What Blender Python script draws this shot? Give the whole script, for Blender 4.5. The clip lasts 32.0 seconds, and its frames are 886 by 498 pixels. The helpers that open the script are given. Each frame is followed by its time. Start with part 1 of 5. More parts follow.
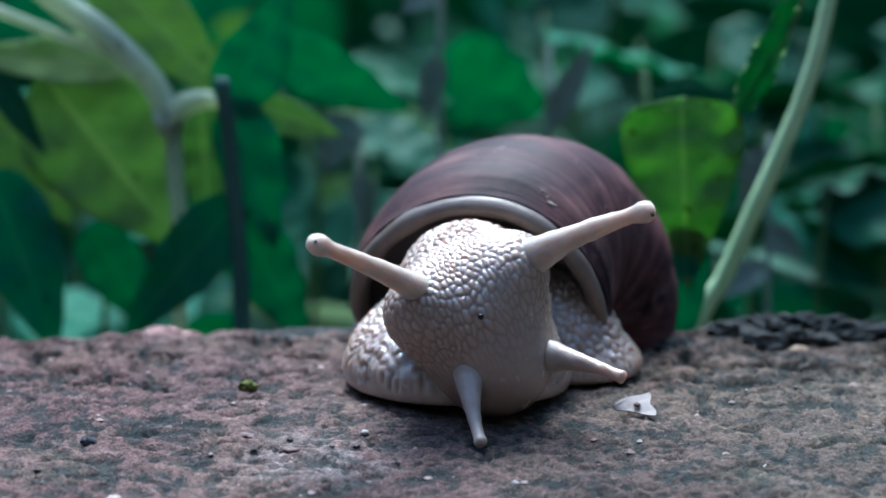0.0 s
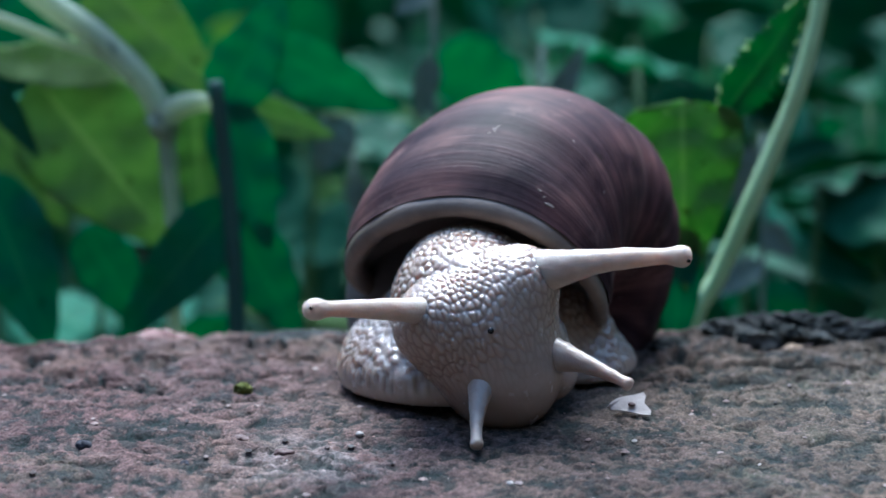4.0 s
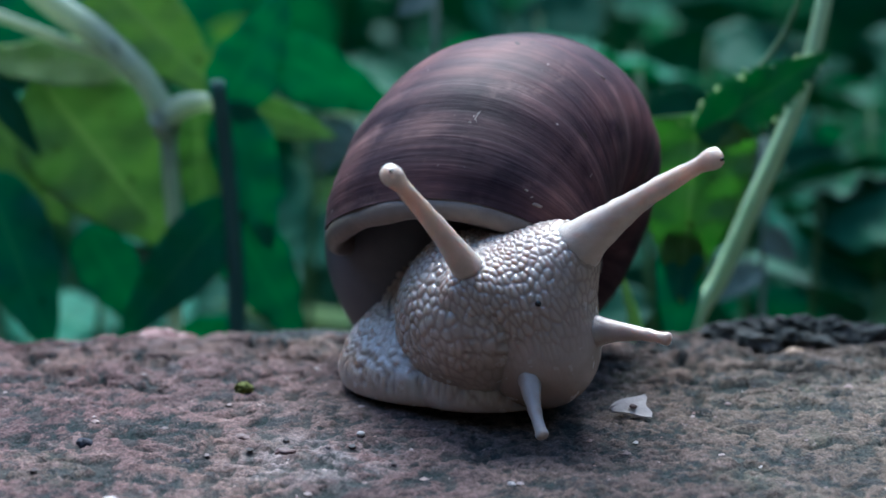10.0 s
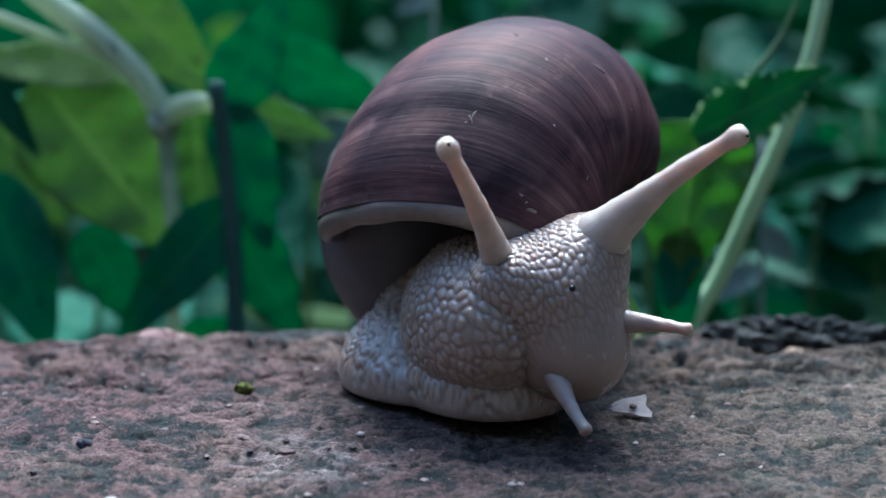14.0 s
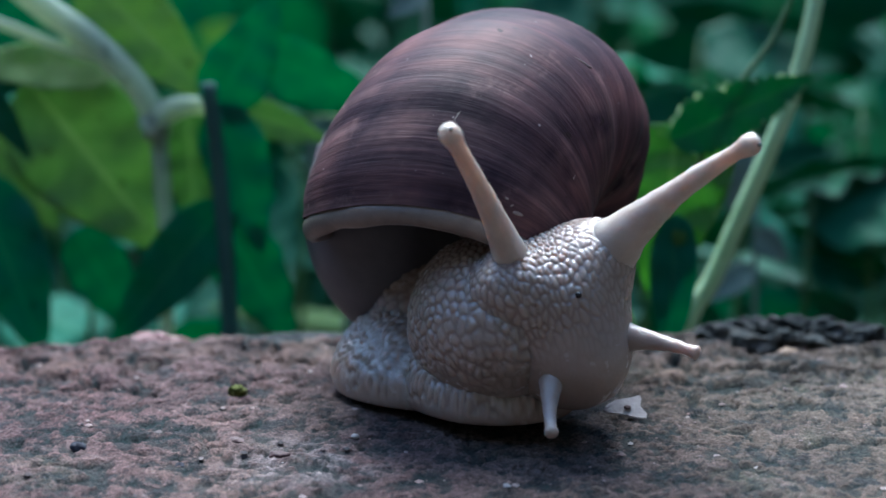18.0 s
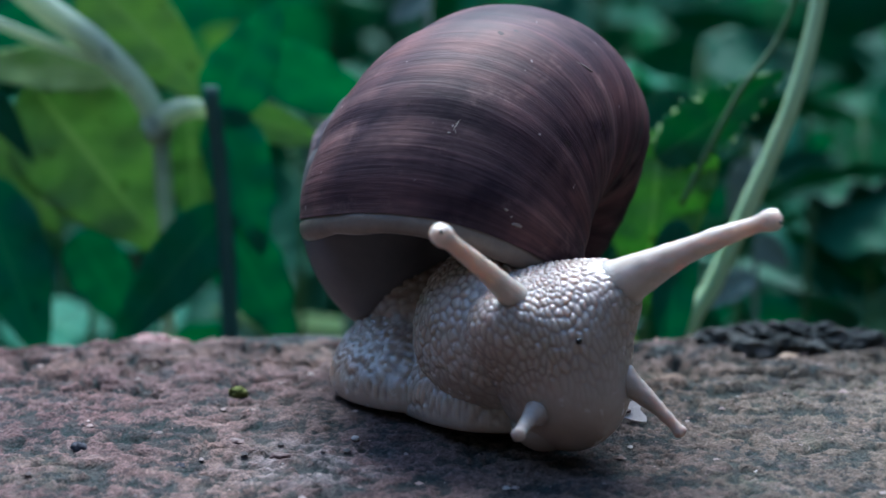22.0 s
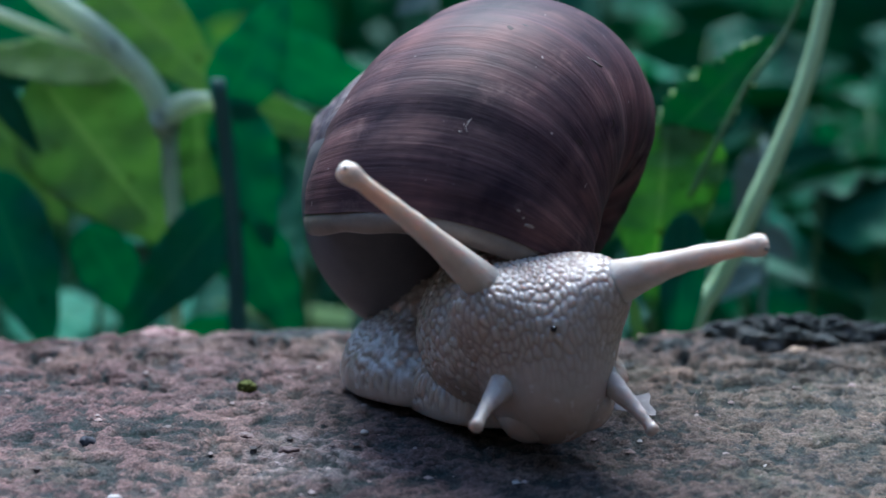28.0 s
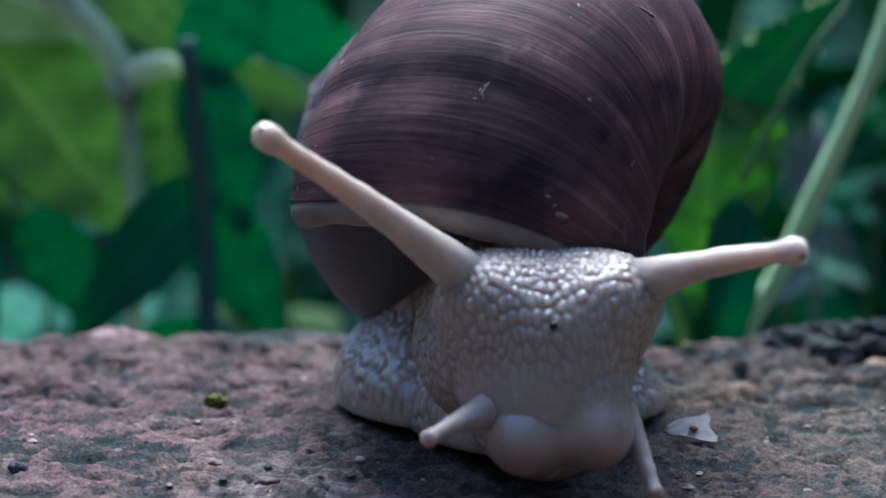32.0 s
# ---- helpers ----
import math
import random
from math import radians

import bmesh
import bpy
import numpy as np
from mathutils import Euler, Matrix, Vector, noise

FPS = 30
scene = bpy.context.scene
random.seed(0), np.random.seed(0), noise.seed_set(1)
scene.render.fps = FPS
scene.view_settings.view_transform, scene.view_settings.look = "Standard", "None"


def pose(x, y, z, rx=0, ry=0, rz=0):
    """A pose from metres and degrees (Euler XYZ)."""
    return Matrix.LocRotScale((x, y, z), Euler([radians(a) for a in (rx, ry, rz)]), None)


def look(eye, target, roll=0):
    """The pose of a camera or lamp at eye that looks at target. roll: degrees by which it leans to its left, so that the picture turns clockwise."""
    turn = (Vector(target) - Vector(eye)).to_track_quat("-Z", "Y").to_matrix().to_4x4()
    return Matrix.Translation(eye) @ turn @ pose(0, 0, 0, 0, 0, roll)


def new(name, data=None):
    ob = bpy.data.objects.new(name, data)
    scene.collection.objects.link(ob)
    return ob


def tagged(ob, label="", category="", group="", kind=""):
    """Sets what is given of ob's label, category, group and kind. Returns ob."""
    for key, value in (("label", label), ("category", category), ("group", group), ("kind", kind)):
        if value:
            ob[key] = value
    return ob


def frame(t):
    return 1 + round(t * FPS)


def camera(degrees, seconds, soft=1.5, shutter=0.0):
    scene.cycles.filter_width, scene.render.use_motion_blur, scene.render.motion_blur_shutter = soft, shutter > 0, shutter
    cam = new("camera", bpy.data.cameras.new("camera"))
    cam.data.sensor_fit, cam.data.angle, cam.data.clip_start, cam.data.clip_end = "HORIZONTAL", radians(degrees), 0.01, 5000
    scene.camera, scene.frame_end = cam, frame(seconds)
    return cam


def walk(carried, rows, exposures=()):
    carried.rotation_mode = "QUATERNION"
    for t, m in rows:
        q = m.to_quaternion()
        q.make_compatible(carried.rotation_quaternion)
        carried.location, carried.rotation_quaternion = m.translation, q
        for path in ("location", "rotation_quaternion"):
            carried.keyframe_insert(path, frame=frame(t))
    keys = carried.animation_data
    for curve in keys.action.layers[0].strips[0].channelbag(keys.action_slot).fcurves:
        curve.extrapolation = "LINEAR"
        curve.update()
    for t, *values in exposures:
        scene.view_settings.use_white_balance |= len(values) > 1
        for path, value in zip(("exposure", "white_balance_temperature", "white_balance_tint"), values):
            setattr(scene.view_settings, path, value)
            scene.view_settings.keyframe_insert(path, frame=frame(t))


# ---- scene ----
cam = camera(18, 32.0, soft=1.6)
cam.data.dof.use_dof = True
cam.data.dof.aperture_fstop = 20.0
walk(cam, [
    (0, look((0.00009, -0.37192, 0.06616), (-0.00088, -0.02508, 0.01925), 0.191)),
    (0.5, look((0.00006, -0.37207, 0.06611), (-0.00058, -0.02522, 0.01929), 0.148)),
    (1, look((0.00011, -0.37191, 0.06628), (-0.00031, -0.02507, 0.01939), -0.041)),
    (1.5, look((-0.00011, -0.37206, 0.06583), (-0.00068, -0.02514, 0.01948), 0.117)),
    (2, look((0.00037, -0.37210, 0.06594), (-0.00046, -0.02519, 0.01954), -0.058)),
    (2.5, look((0.00019, -0.37211, 0.06581), (-0.00045, -0.02520, 0.01936), 0.085)),
    (3, look((0.00046, -0.37204, 0.06614), (-0.00012, -0.02518, 0.01938), -0.139)),
    (3.5, look((0.00061, -0.37221, 0.06624), (-0.00007, -0.02535, 0.01943), -0.222)),
    (5.5, look((0.00014, -0.37194, 0.06606), (-0.00021, -0.02506, 0.01940), -0.024)),
    (6, look((0.00030, -0.37208, 0.06581), (-0.00030, -0.02517, 0.01944), -0.064)),
    (6.5, look((0.00041, -0.37217, 0.06593), (-0.00039, -0.02527, 0.01950), 0.022)),
    (7, look((0.00021, -0.37199, 0.06591), (-0.00043, -0.02510, 0.01939), 0.000)),
    (7.5, look((0.00036, -0.37210, 0.06603), (-0.00022, -0.02521, 0.01943), -0.048)),
    (8, look((0.00013, -0.37200, 0.06604), (-0.00010, -0.02512, 0.01941), -0.031)),
    (8.5, look((-0.00012, -0.37207, 0.06582), (-0.00014, -0.02517, 0.01939), 0.095)),
    (9, look((0.00000, -0.37200, 0.06600), (0.00000, -0.02512, 0.01941), -0.000)),
    (9.5, look((0.00014, -0.37196, 0.06604), (0.00013, -0.02507, 0.01948), -0.086)),
    (10, look((-0.00030, -0.37211, 0.06552), (-0.00039, -0.02516, 0.01946), 0.230)),
    (10.5, look((-0.00029, -0.37205, 0.06560), (-0.00050, -0.02510, 0.01950), 0.206)),
    (11, look((0.00008, -0.37202, 0.06578), (-0.00040, -0.02509, 0.01956), 0.103)),
    (11.5, look((-0.00021, -0.37228, 0.06569), (-0.00054, -0.02534, 0.01954), 0.203)),
    (12, look((-0.00046, -0.37218, 0.06573), (-0.00060, -0.02526, 0.01941), 0.236)),
    (12.5, look((-0.00042, -0.37195, 0.06567), (-0.00049, -0.02503, 0.01939), 0.181)),
    (13, look((-0.00031, -0.37203, 0.06550), (-0.00057, -0.02509, 0.01935), 0.227)),
    (13.5, look((-0.00045, -0.37210, 0.06567), (-0.00038, -0.02517, 0.01941), 0.179)),
    (14, look((-0.00075, -0.37208, 0.06556), (-0.00035, -0.02512, 0.01950), 0.179)),
    (14.5, look((-0.00084, -0.37216, 0.06526), (-0.00053, -0.02516, 0.01948), 0.316)),
    (16.5, look((-0.00063, -0.37181, 0.06570), (0.00002, -0.02486, 0.01956), -0.025)),
    (17, look((-0.00091, -0.37158, 0.06561), (0.00001, -0.02464, 0.01944), 0.012)),
    (17.5, look((-0.00095, -0.37143, 0.06567), (0.00021, -0.02450, 0.01948), 0.005)),
    (18, look((-0.00106, -0.37151, 0.06551), (0.00044, -0.02454, 0.01961), -0.031)),
    (18.5, look((-0.00147, -0.37160, 0.06542), (0.00039, -0.02460, 0.01968), 0.065)),
    (19, look((-0.00110, -0.37188, 0.06537), (0.00025, -0.02486, 0.01980), 0.098)),
    (19.5, look((-0.00174, -0.37135, 0.06490), (0.00020, -0.02427, 0.01979), 0.096)),
    (20, look((-0.00176, -0.37181, 0.06507), (0.00048, -0.02474, 0.01993), 0.068)),
    (20.5, look((-0.00092, -0.37228, 0.06522), (0.00006, -0.02522, 0.01998), 0.286)),
    (21, look((-0.00137, -0.37191, 0.06515), (0.00035, -0.02485, 0.01993), 0.129)),
    (21.5, look((-0.00306, -0.37144, 0.06426), (0.00023, -0.02429, 0.01979), 0.305)),
    (22, look((-0.00121, -0.37216, 0.06462), (0.00028, -0.02502, 0.02002), 0.317)),
    (22.5, look((-0.00179, -0.37172, 0.06477), (0.00071, -0.02458, 0.02014), 0.100)),
    (23, look((-0.00253, -0.37181, 0.06402), (0.00017, -0.02457, 0.02020), 0.383)),
    (23.5, look((-0.00316, -0.37168, 0.06386), (-0.00004, -0.02442, 0.02020), 0.461)),
    (24, look((-0.00250, -0.37198, 0.06387), (-0.00027, -0.02470, 0.02034), 0.673)),
    (24.5, look((-0.00257, -0.37256, 0.06320), (-0.00086, -0.02513, 0.02090), 0.966)),
    (25, look((-0.00251, -0.37276, 0.06335), (-0.00050, -0.02534, 0.02102), 0.803)),
    (25.5, look((-0.00206, -0.37248, 0.06354), (-0.00055, -0.02512, 0.02064), 0.821)),
    (27.5, look((-0.00097, -0.37243, 0.06439), (-0.00131, -0.02530, 0.01971), 0.630)),
    (28, look((-0.00193, -0.37176, 0.06510), (-0.00082, -0.02478, 0.01920), 0.286)),
    (28.5, look((-0.00104, -0.37139, 0.06557), (-0.00174, -0.02464, 0.01796), 0.589)),
    (29, look((-0.00191, -0.36238, 0.06415), (-0.00198, -0.01567, 0.01631), 0.640)),
    (29.5, look((-0.00268, -0.35320, 0.06239), (-0.00201, -0.00638, 0.01527), 0.865)),
    (30, look((-0.00336, -0.34371, 0.06045), (-0.00187, 0.00320, 0.01407), 0.884)),
    (30.5, look((-0.00415, -0.33459, 0.05899), (-0.00121, 0.01236, 0.01295), 0.666)),
    (31, look((-0.00438, -0.32576, 0.05735), (-0.00187, 0.02124, 0.01170), 0.989)),
    (31.5, look((-0.00472, -0.31683, 0.05585), (-0.00198, 0.03021, 0.01051), 0.922)),
    (32, look((-0.00550, -0.30815, 0.05433), (-0.00162, 0.03895, 0.00951), 0.904)),
], exposures=[(0, 1.56, 5330, -2.0), (32, 1.56, 5330, -2.0)])

# ---- world, light ----
MM = 0.001
SUN_EL, SUN_AZ = 60, -4      # degrees up; degrees from straight behind the wall towards the left


def make_world():
    world = bpy.data.worlds.new("sky")
    scene.world = world
    world.use_nodes = True
    nt = world.node_tree
    sky = nt.nodes.new("ShaderNodeTexSky")
    sky.sky_type = "NISHITA"
    sky.sun_disc = False
    sky.sun_elevation = radians(SUN_EL)
    sky.sun_rotation = radians(SUN_AZ)
    bg = nt.nodes["Background"]
    bg.inputs["Strength"].default_value = 0.15
    nt.links.new(sky.outputs["Color"], bg.inputs["Color"])
    sun = new("sun", bpy.data.lights.new("sun", "SUN"))
    sun.data.energy, sun.data.angle, sun.data.color = 3.3, radians(36), (1.0, 0.93, 0.90)
    d = Vector((math.sin(radians(SUN_AZ)) * math.cos(radians(SUN_EL)), math.cos(radians(SUN_AZ)) * math.cos(radians(SUN_EL)), math.sin(radians(SUN_EL))))
    sun.matrix_world = look(d, (0, 0, 0))


make_world()


# ---- small node kit ----
class Mat:
    def __init__(self, name):
        self.m = bpy.data.materials.new(name)
        self.m.use_nodes = True
        self.t = self.m.node_tree
        self.b = self.t.nodes["Principled BSDF"]

    def n(self, kind, **kw):
        node = self.t.nodes.new("ShaderNode" + kind)
        for k, v in kw.items():
            node.inputs[k.replace("_", " ")].default_value = v
        return node

    def link(self, a, b):
        self.t.links.new(a, b)

    def coord(self, out="Object", scale=(1, 1, 1)):
        c = self.n("TexCoord")
        mp = self.n("Mapping")
        mp.inputs["Scale"].default_value = scale
        self.link(c.outputs[out], mp.inputs["Vector"])
        return mp.outputs["Vector"]

    def noise(self, vec, scale, detail=4.0, rough=0.6):
        t = self.n("TexNoise", Scale=scale, Detail=detail, Roughness=rough)
        self.link(vec, t.inputs["Vector"])
        return t.outputs["Fac"]

    def voronoi(self, vec, scale, out="Distance"):
        t = self.n("TexVoronoi", Scale=scale)
        self.link(vec, t.inputs["Vector"])
        return t.outputs[out]

    def ramp(self, fac, stops):
        r = self.n("ValToRGB")
        e = r.color_ramp.elements
        while len(e) < len(stops):
            e.new(0.5)
        for el, (p, c) in zip(e, stops):
            el.position, el.color = p, (*c, 1)
        self.link(fac, r.inputs["Fac"])
        return r.outputs["Color"]

    def mix(self, a, b, fac, mode="MIX"):
        x = self.n("Mix")
        x.data_type, x.blend_type = "RGBA", mode
        for sock, v in ((x.inputs[0], fac), (x.inputs[6], a), (x.inputs[7], b)):
            if isinstance(v, (int, float)):
                sock.default_value = v
            elif isinstance(v, tuple):
                sock.default_value = (*v, 1)
            else:
                self.link(v, sock)
        return x.outputs[2]

    def math(self, op, a, b=0.0):
        x = self.n("Math")
        x.operation = op
        for sock, v in ((x.inputs[0], a), (x.inputs[1], b)):
            if isinstance(v, (int, float)):
                sock.default_value = v
            else:
                self.link(v, sock)
        return x.outputs[0]

    def bump(self, h, strength, dist):
        x = self.n("Bump", Strength=strength, Distance=dist)
        self.link(h, x.inputs["Height"])
        self.link(x.outputs["Normal"], self.b.inputs["Normal"])

    def set(self, **kw):
        for k, v in kw.items():
            s = self.b.inputs[k.replace("_", " ")]
            if isinstance(v, (int, float)):
                s.default_value = v
            elif isinstance(v, tuple):
                s.default_value = (*v, 1) if len(s.default_value) == 4 else v
            else:
                self.link(v, s)
        return self


def stone_mat():
    m = Mat("rough_stone")
    v = m.coord("Object", (1, 0.85, 1))
    big = m.noise(v, 22, 5, 0.6)
    mid = m.noise(v, 100, 6, 0.7)
    dots = m.noise(v, 210, 6, 0.66)
    fine = m.noise(v, 1100, 5, 0.8)
    c = m.ramp(big, [(0.32, (0.080, 0.058, 0.057)), (0.46, (0.120, 0.082, 0.078)), (0.56, (0.134, 0.095, 0.086)), (0.68, (0.160, 0.121, 0.112))])
    sx = m.n("SeparateXYZ")
    m.link(v, sx.inputs[0])
    # redder stone towards one end, ochre and lichen-grey towards the other
    along = m.math("ADD", m.math("MULTIPLY", sx.outputs[0], 7.0), m.math("MULTIPLY", m.noise(v, 30, 4, 0.6), 0.9))
    c = m.mix(c, m.ramp(along, [(0.05, (1.07, 0.95, 0.97)), (0.40, (1.0, 1.0, 1.0)), (0.72, (0.88, 1.0, 0.88))]), 1.0, "MULTIPLY")
    c = m.mix(c, m.ramp(mid, [(0.36, (0.50, 0.50, 0.53)), (0.50, (1.0, 1.0, 1.0)), (0.66, (1.25, 1.22, 1.2))]), 0.85, "MULTIPLY")
    rust = m.ramp(m.noise(v, 46, 4, 0.6), [(0.52, (0, 0, 0)), (0.66, (1, 1, 1))])
    c = m.mix(c, (0.17, 0.11, 0.085), m.math("MULTIPLY", rust, 0.45))
    moss = m.ramp(m.noise(v, 60, 6, 0.75), [(0.56, (0, 0, 0)), (0.68, (1, 1, 1))])
    c = m.mix(c, (0.075, 0.10, 0.065), m.math("MULTIPLY", moss, 0.35))
    dark = m.ramp(dots, [(0.40, (1, 1, 1)), (0.45, (0, 0, 0))])
    c = m.mix(c, (0.026, 0.034, 0.038), m.math("MULTIPLY", dark, 0.75))
    # shade of ragged crevices put into the colour; no relief follows it
    crust = m.ramp(m.noise(v, 85, 9, 0.78), [(0.55, (0, 0, 0)), (0.60, (1, 1, 1))])
    c = m.mix(c, (0.018, 0.023, 0.025), m.math("MULTIPLY", crust, 0.88))
    bare = m.ramp(m.noise(v, 130, 8, 0.75), [(0.56, (0, 0, 0)), (0.66, (1, 1, 1))])
    c = m.mix(c, (0.23, 0.165, 0.15), m.math("MULTIPLY", bare, 0.5))
    scale = m.n("Attribute")
    scale.attribute_name = "scar"
    scar = m.math("MULTIPLY", scale.outputs["Fac"], m.ramp(m.noise(v, 260, 4, 0.7), [(0.42, (0, 0, 0)), (0.58, (1, 1, 1))]))
    c = m.mix(c, (0.34, 0.29, 0.285), m.math("MULTIPLY", scar, 0.6))
    pale = m.ramp(m.noise(v, 560, 4, 0.7), [(0.63, (0, 0, 0)), (0.70, (1, 1, 1))])
    c = m.mix(c, (0.30, 0.25, 0.235), m.math("MULTIPLY", pale, 0.4))
    c = m.mix(c, m.ramp(fine, [(0.38, (0.55, 0.56, 0.59)), (0.5, (1, 1, 1)), (0.62, (1.4, 1.36, 1.34))]), 0.9, "MULTIPLY")
    # dark teal in the pits: damp dirt and the hollows' shade, as colour
    pit_dirt_shade = m.n("Attribute")
    pit_dirt_shade.attribute_name = "pit"
    c = m.mix(c, (0.018, 0.032, 0.032), m.math("MULTIPLY", pit_dirt_shade.outputs["Fac"], 0.8))
    grain = m.noise(v, 2700, 3, 0.7)
    c = m.mix(c, m.ramp(grain, [(0.36, (0.58, 0.58, 0.60)), (0.5, (1, 1, 1)), (0.66, (1.55, 1.5, 1.48))]), 0.8, "MULTIPLY")
    h = m.math("ADD", m.math("MULTIPLY", grain, 0.35), m.math("ADD", m.math("MULTIPLY", fine, 0.7), m.math("MULTIPLY", dots, 1.5)))
    m.bump(h, 1.0, 0.0009)
    return m.set(Base_Color=c, Roughness=0.88, Specular_IOR_Level=0.12).m


def lump_mat():
    m = Mat("dark_slag")
    v = m.coord()
    c = m.ramp(m.noise(v, 260, 6, 0.7), [(0.36, (0.018, 0.023, 0.025)), (0.50, (0.060, 0.066, 0.066)), (0.66, (0.17, 0.16, 0.15))])
    m.bump(m.noise(v, 900, 6, 0.75), 1.0, 0.0011)
    return m.set(Base_Color=c, Roughness=0.9, Specular_IOR_Level=0.12).m


def skin_mat():
    m = Mat("snail_skin")
    v = m.coord()
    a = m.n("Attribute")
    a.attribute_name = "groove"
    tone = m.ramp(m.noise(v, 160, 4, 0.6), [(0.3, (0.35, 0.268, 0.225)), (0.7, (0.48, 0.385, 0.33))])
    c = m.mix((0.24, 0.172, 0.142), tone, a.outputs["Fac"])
    blush = m.ramp(m.noise(v, 75, 3, 0.5), [(0.45, (0, 0, 0)), (0.62, (1, 1, 1))])
    c = m.mix(c, (0.34, 0.24, 0.20), m.math("MULTIPLY", blush, 0.5))
    fine = m.noise(v, 2600, 4, 0.7)
    m.bump(fine, 0.35, 0.00022)
    rough = m.math("ADD", 0.04, m.math("MULTIPLY", m.noise(v, 500, 3), 0.36))
    m.set(Base_Color=c, Roughness=rough, Subsurface_Weight=0.75, Subsurface_Scale=0.003, Subsurface_Radius=(1.0, 0.66, 0.52), Specular_IOR_Level=0.85)
    return m.m


def tentacle_mat():
    m = Mat("tentacle_skin")
    v = m.coord()
    c = m.ramp(m.noise(v, 260, 4, 0.6), [(0.3, (0.47, 0.395, 0.34)), (0.7, (0.60, 0.525, 0.46))])
    m.bump(m.noise(v, 1900, 4, 0.7), 0.45, 0.00025)
    m.set(Base_Color=c, Roughness=0.32, Subsurface_Weight=0.85, Subsurface_Scale=0.003, Subsurface_Radius=(1.0, 0.8, 0.68), Specular_IOR_Level=0.55)
    return m.m


def feeler_mat():
    m = Mat("feeler_skin")
    v = m.coord()
    c = m.ramp(m.noise(v, 260, 4, 0.6), [(0.3, (0.38, 0.30, 0.26)), (0.7, (0.50, 0.42, 0.37))])
    m.bump(m.noise(v, 1900, 4, 0.7), 0.45, 0.00025)
    return m.set(Base_Color=c, Roughness=0.3, Subsurface_Weight=0.8, Subsurface_Scale=0.002, Subsurface_Radius=(1.0, 0.75, 0.62), Specular_IOR_Level=0.5).m


def shell_mat():
    m = Mat("snail_shell")
    uv = m.coord("UV", (1, 1, 1))
    obj = m.coord()
    lines = m.coord("UV", (170, 3.2, 1))
    fine_lines = m.coord("UV", (700, 4.0, 1))
    bands = m.coord("UV", (1.2, 9, 1))
    l1 = m.noise(lines, 1.0, 5, 0.65)
    l2 = m.noise(fine_lines, 1.0, 4, 0.7)
    b1 = m.noise(bands, 1.0, 2, 0.5)
    base = m.ramp(l1, [(0.28, (0.036, 0.023, 0.029)), (0.44, (0.066, 0.040, 0.045)), (0.56, (0.098, 0.060, 0.061)), (0.68, (0.16, 0.104, 0.10)), (0.80, (0.34, 0.255, 0.235))])
    c = m.mix(base, m.ramp(b1, [(0.36, (0.45, 0.45, 0.56)), (0.64, (1.3, 1.18, 1.12))]), 0.7, "MULTIPLY")
    c = m.mix(c, m.ramp(l2, [(0.3, (0.55, 0.52, 0.53)), (0.52, (1, 1, 1)), (0.70, (1.9, 1.75, 1.7))]), 0.6, "MULTIPLY")
    blot = m.noise(m.coord("UV", (46, 7, 1)), 1.0, 4, 0.6)
    c = m.mix(c, m.ramp(blot, [(0.36, (0.30, 0.28, 0.42)), (0.47, (1, 1, 1)), (0.62, (1.7, 1.5, 1.4))]), 0.9, "MULTIPLY")
    wear = m.ramp(m.noise(obj, 75, 6, 0.7), [(0.58, (0, 0, 0)), (0.70, (1, 1, 1))])
    c = m.mix(c, (0.36, 0.23, 0.20), m.math("MULTIPLY", wear, 0.35))
    dirt = m.ramp(m.noise(obj, 420, 3, 0.5), [(0.70, (0, 0, 0)), (0.74, (1, 1, 1))])
    c = m.mix(c, (0.035, 0.022, 0.02), dirt)
    chips = m.ramp(m.noise(obj, 800, 2, 0.5), [(0.75, (0, 0, 0)), (0.78, (1, 1, 1))])
    c = m.mix(c, (0.45, 0.38, 0.36), m.math("MULTIPLY", chips, 0.7))
    h = m.math("ADD", m.math("MULTIPLY", l1, 0.5), m.math("MULTIPLY", l2, 0.6))
    m.bump(h, 0.6, 0.0004)
    r = m.math("ADD", 0.42, m.math("MULTIPLY", l1, 0.30))
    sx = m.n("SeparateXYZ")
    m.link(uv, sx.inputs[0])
    # coil tint: lit top and shaded underside put into the colour, then pale glaze
    coil_shade = m.ramp(sx.outputs[0], [(0.0, (1.0, 1.08, 1.15)), (0.03, (1.0, 1.0, 1.08)), (0.055, (1.15, 1.12, 1.25)), (0.085, (1.1, 1.05, 1.2)), (0.11, (0.5, 0.54, 0.70)), (0.145, (0.40, 0.45, 0.58)), (0.165, (0.55, 0.68, 0.82)), (0.195, (1.3, 2.0, 2.1)), (0.24, (1.9, 2.9, 3.0))])
    c = m.mix(c, coil_shade, 1.0, "MULTIPLY")
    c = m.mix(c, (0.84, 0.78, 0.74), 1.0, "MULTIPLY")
    return m.set(Base_Color=c, Roughness=r, Specular_IOR_Level=0.07).m


def lip_mat():
    m = Mat("shell_lip")
    v = m.coord()
    c = m.ramp(m.noise(v, 200, 5, 0.65), [(0.3, (0.12, 0.092, 0.076)), (0.7, (0.215, 0.168, 0.138))])
    m.bump(m.noise(v, 900, 3), 0.25, 0.0003)
    return m.set(Base_Color=c, Roughness=0.4).m


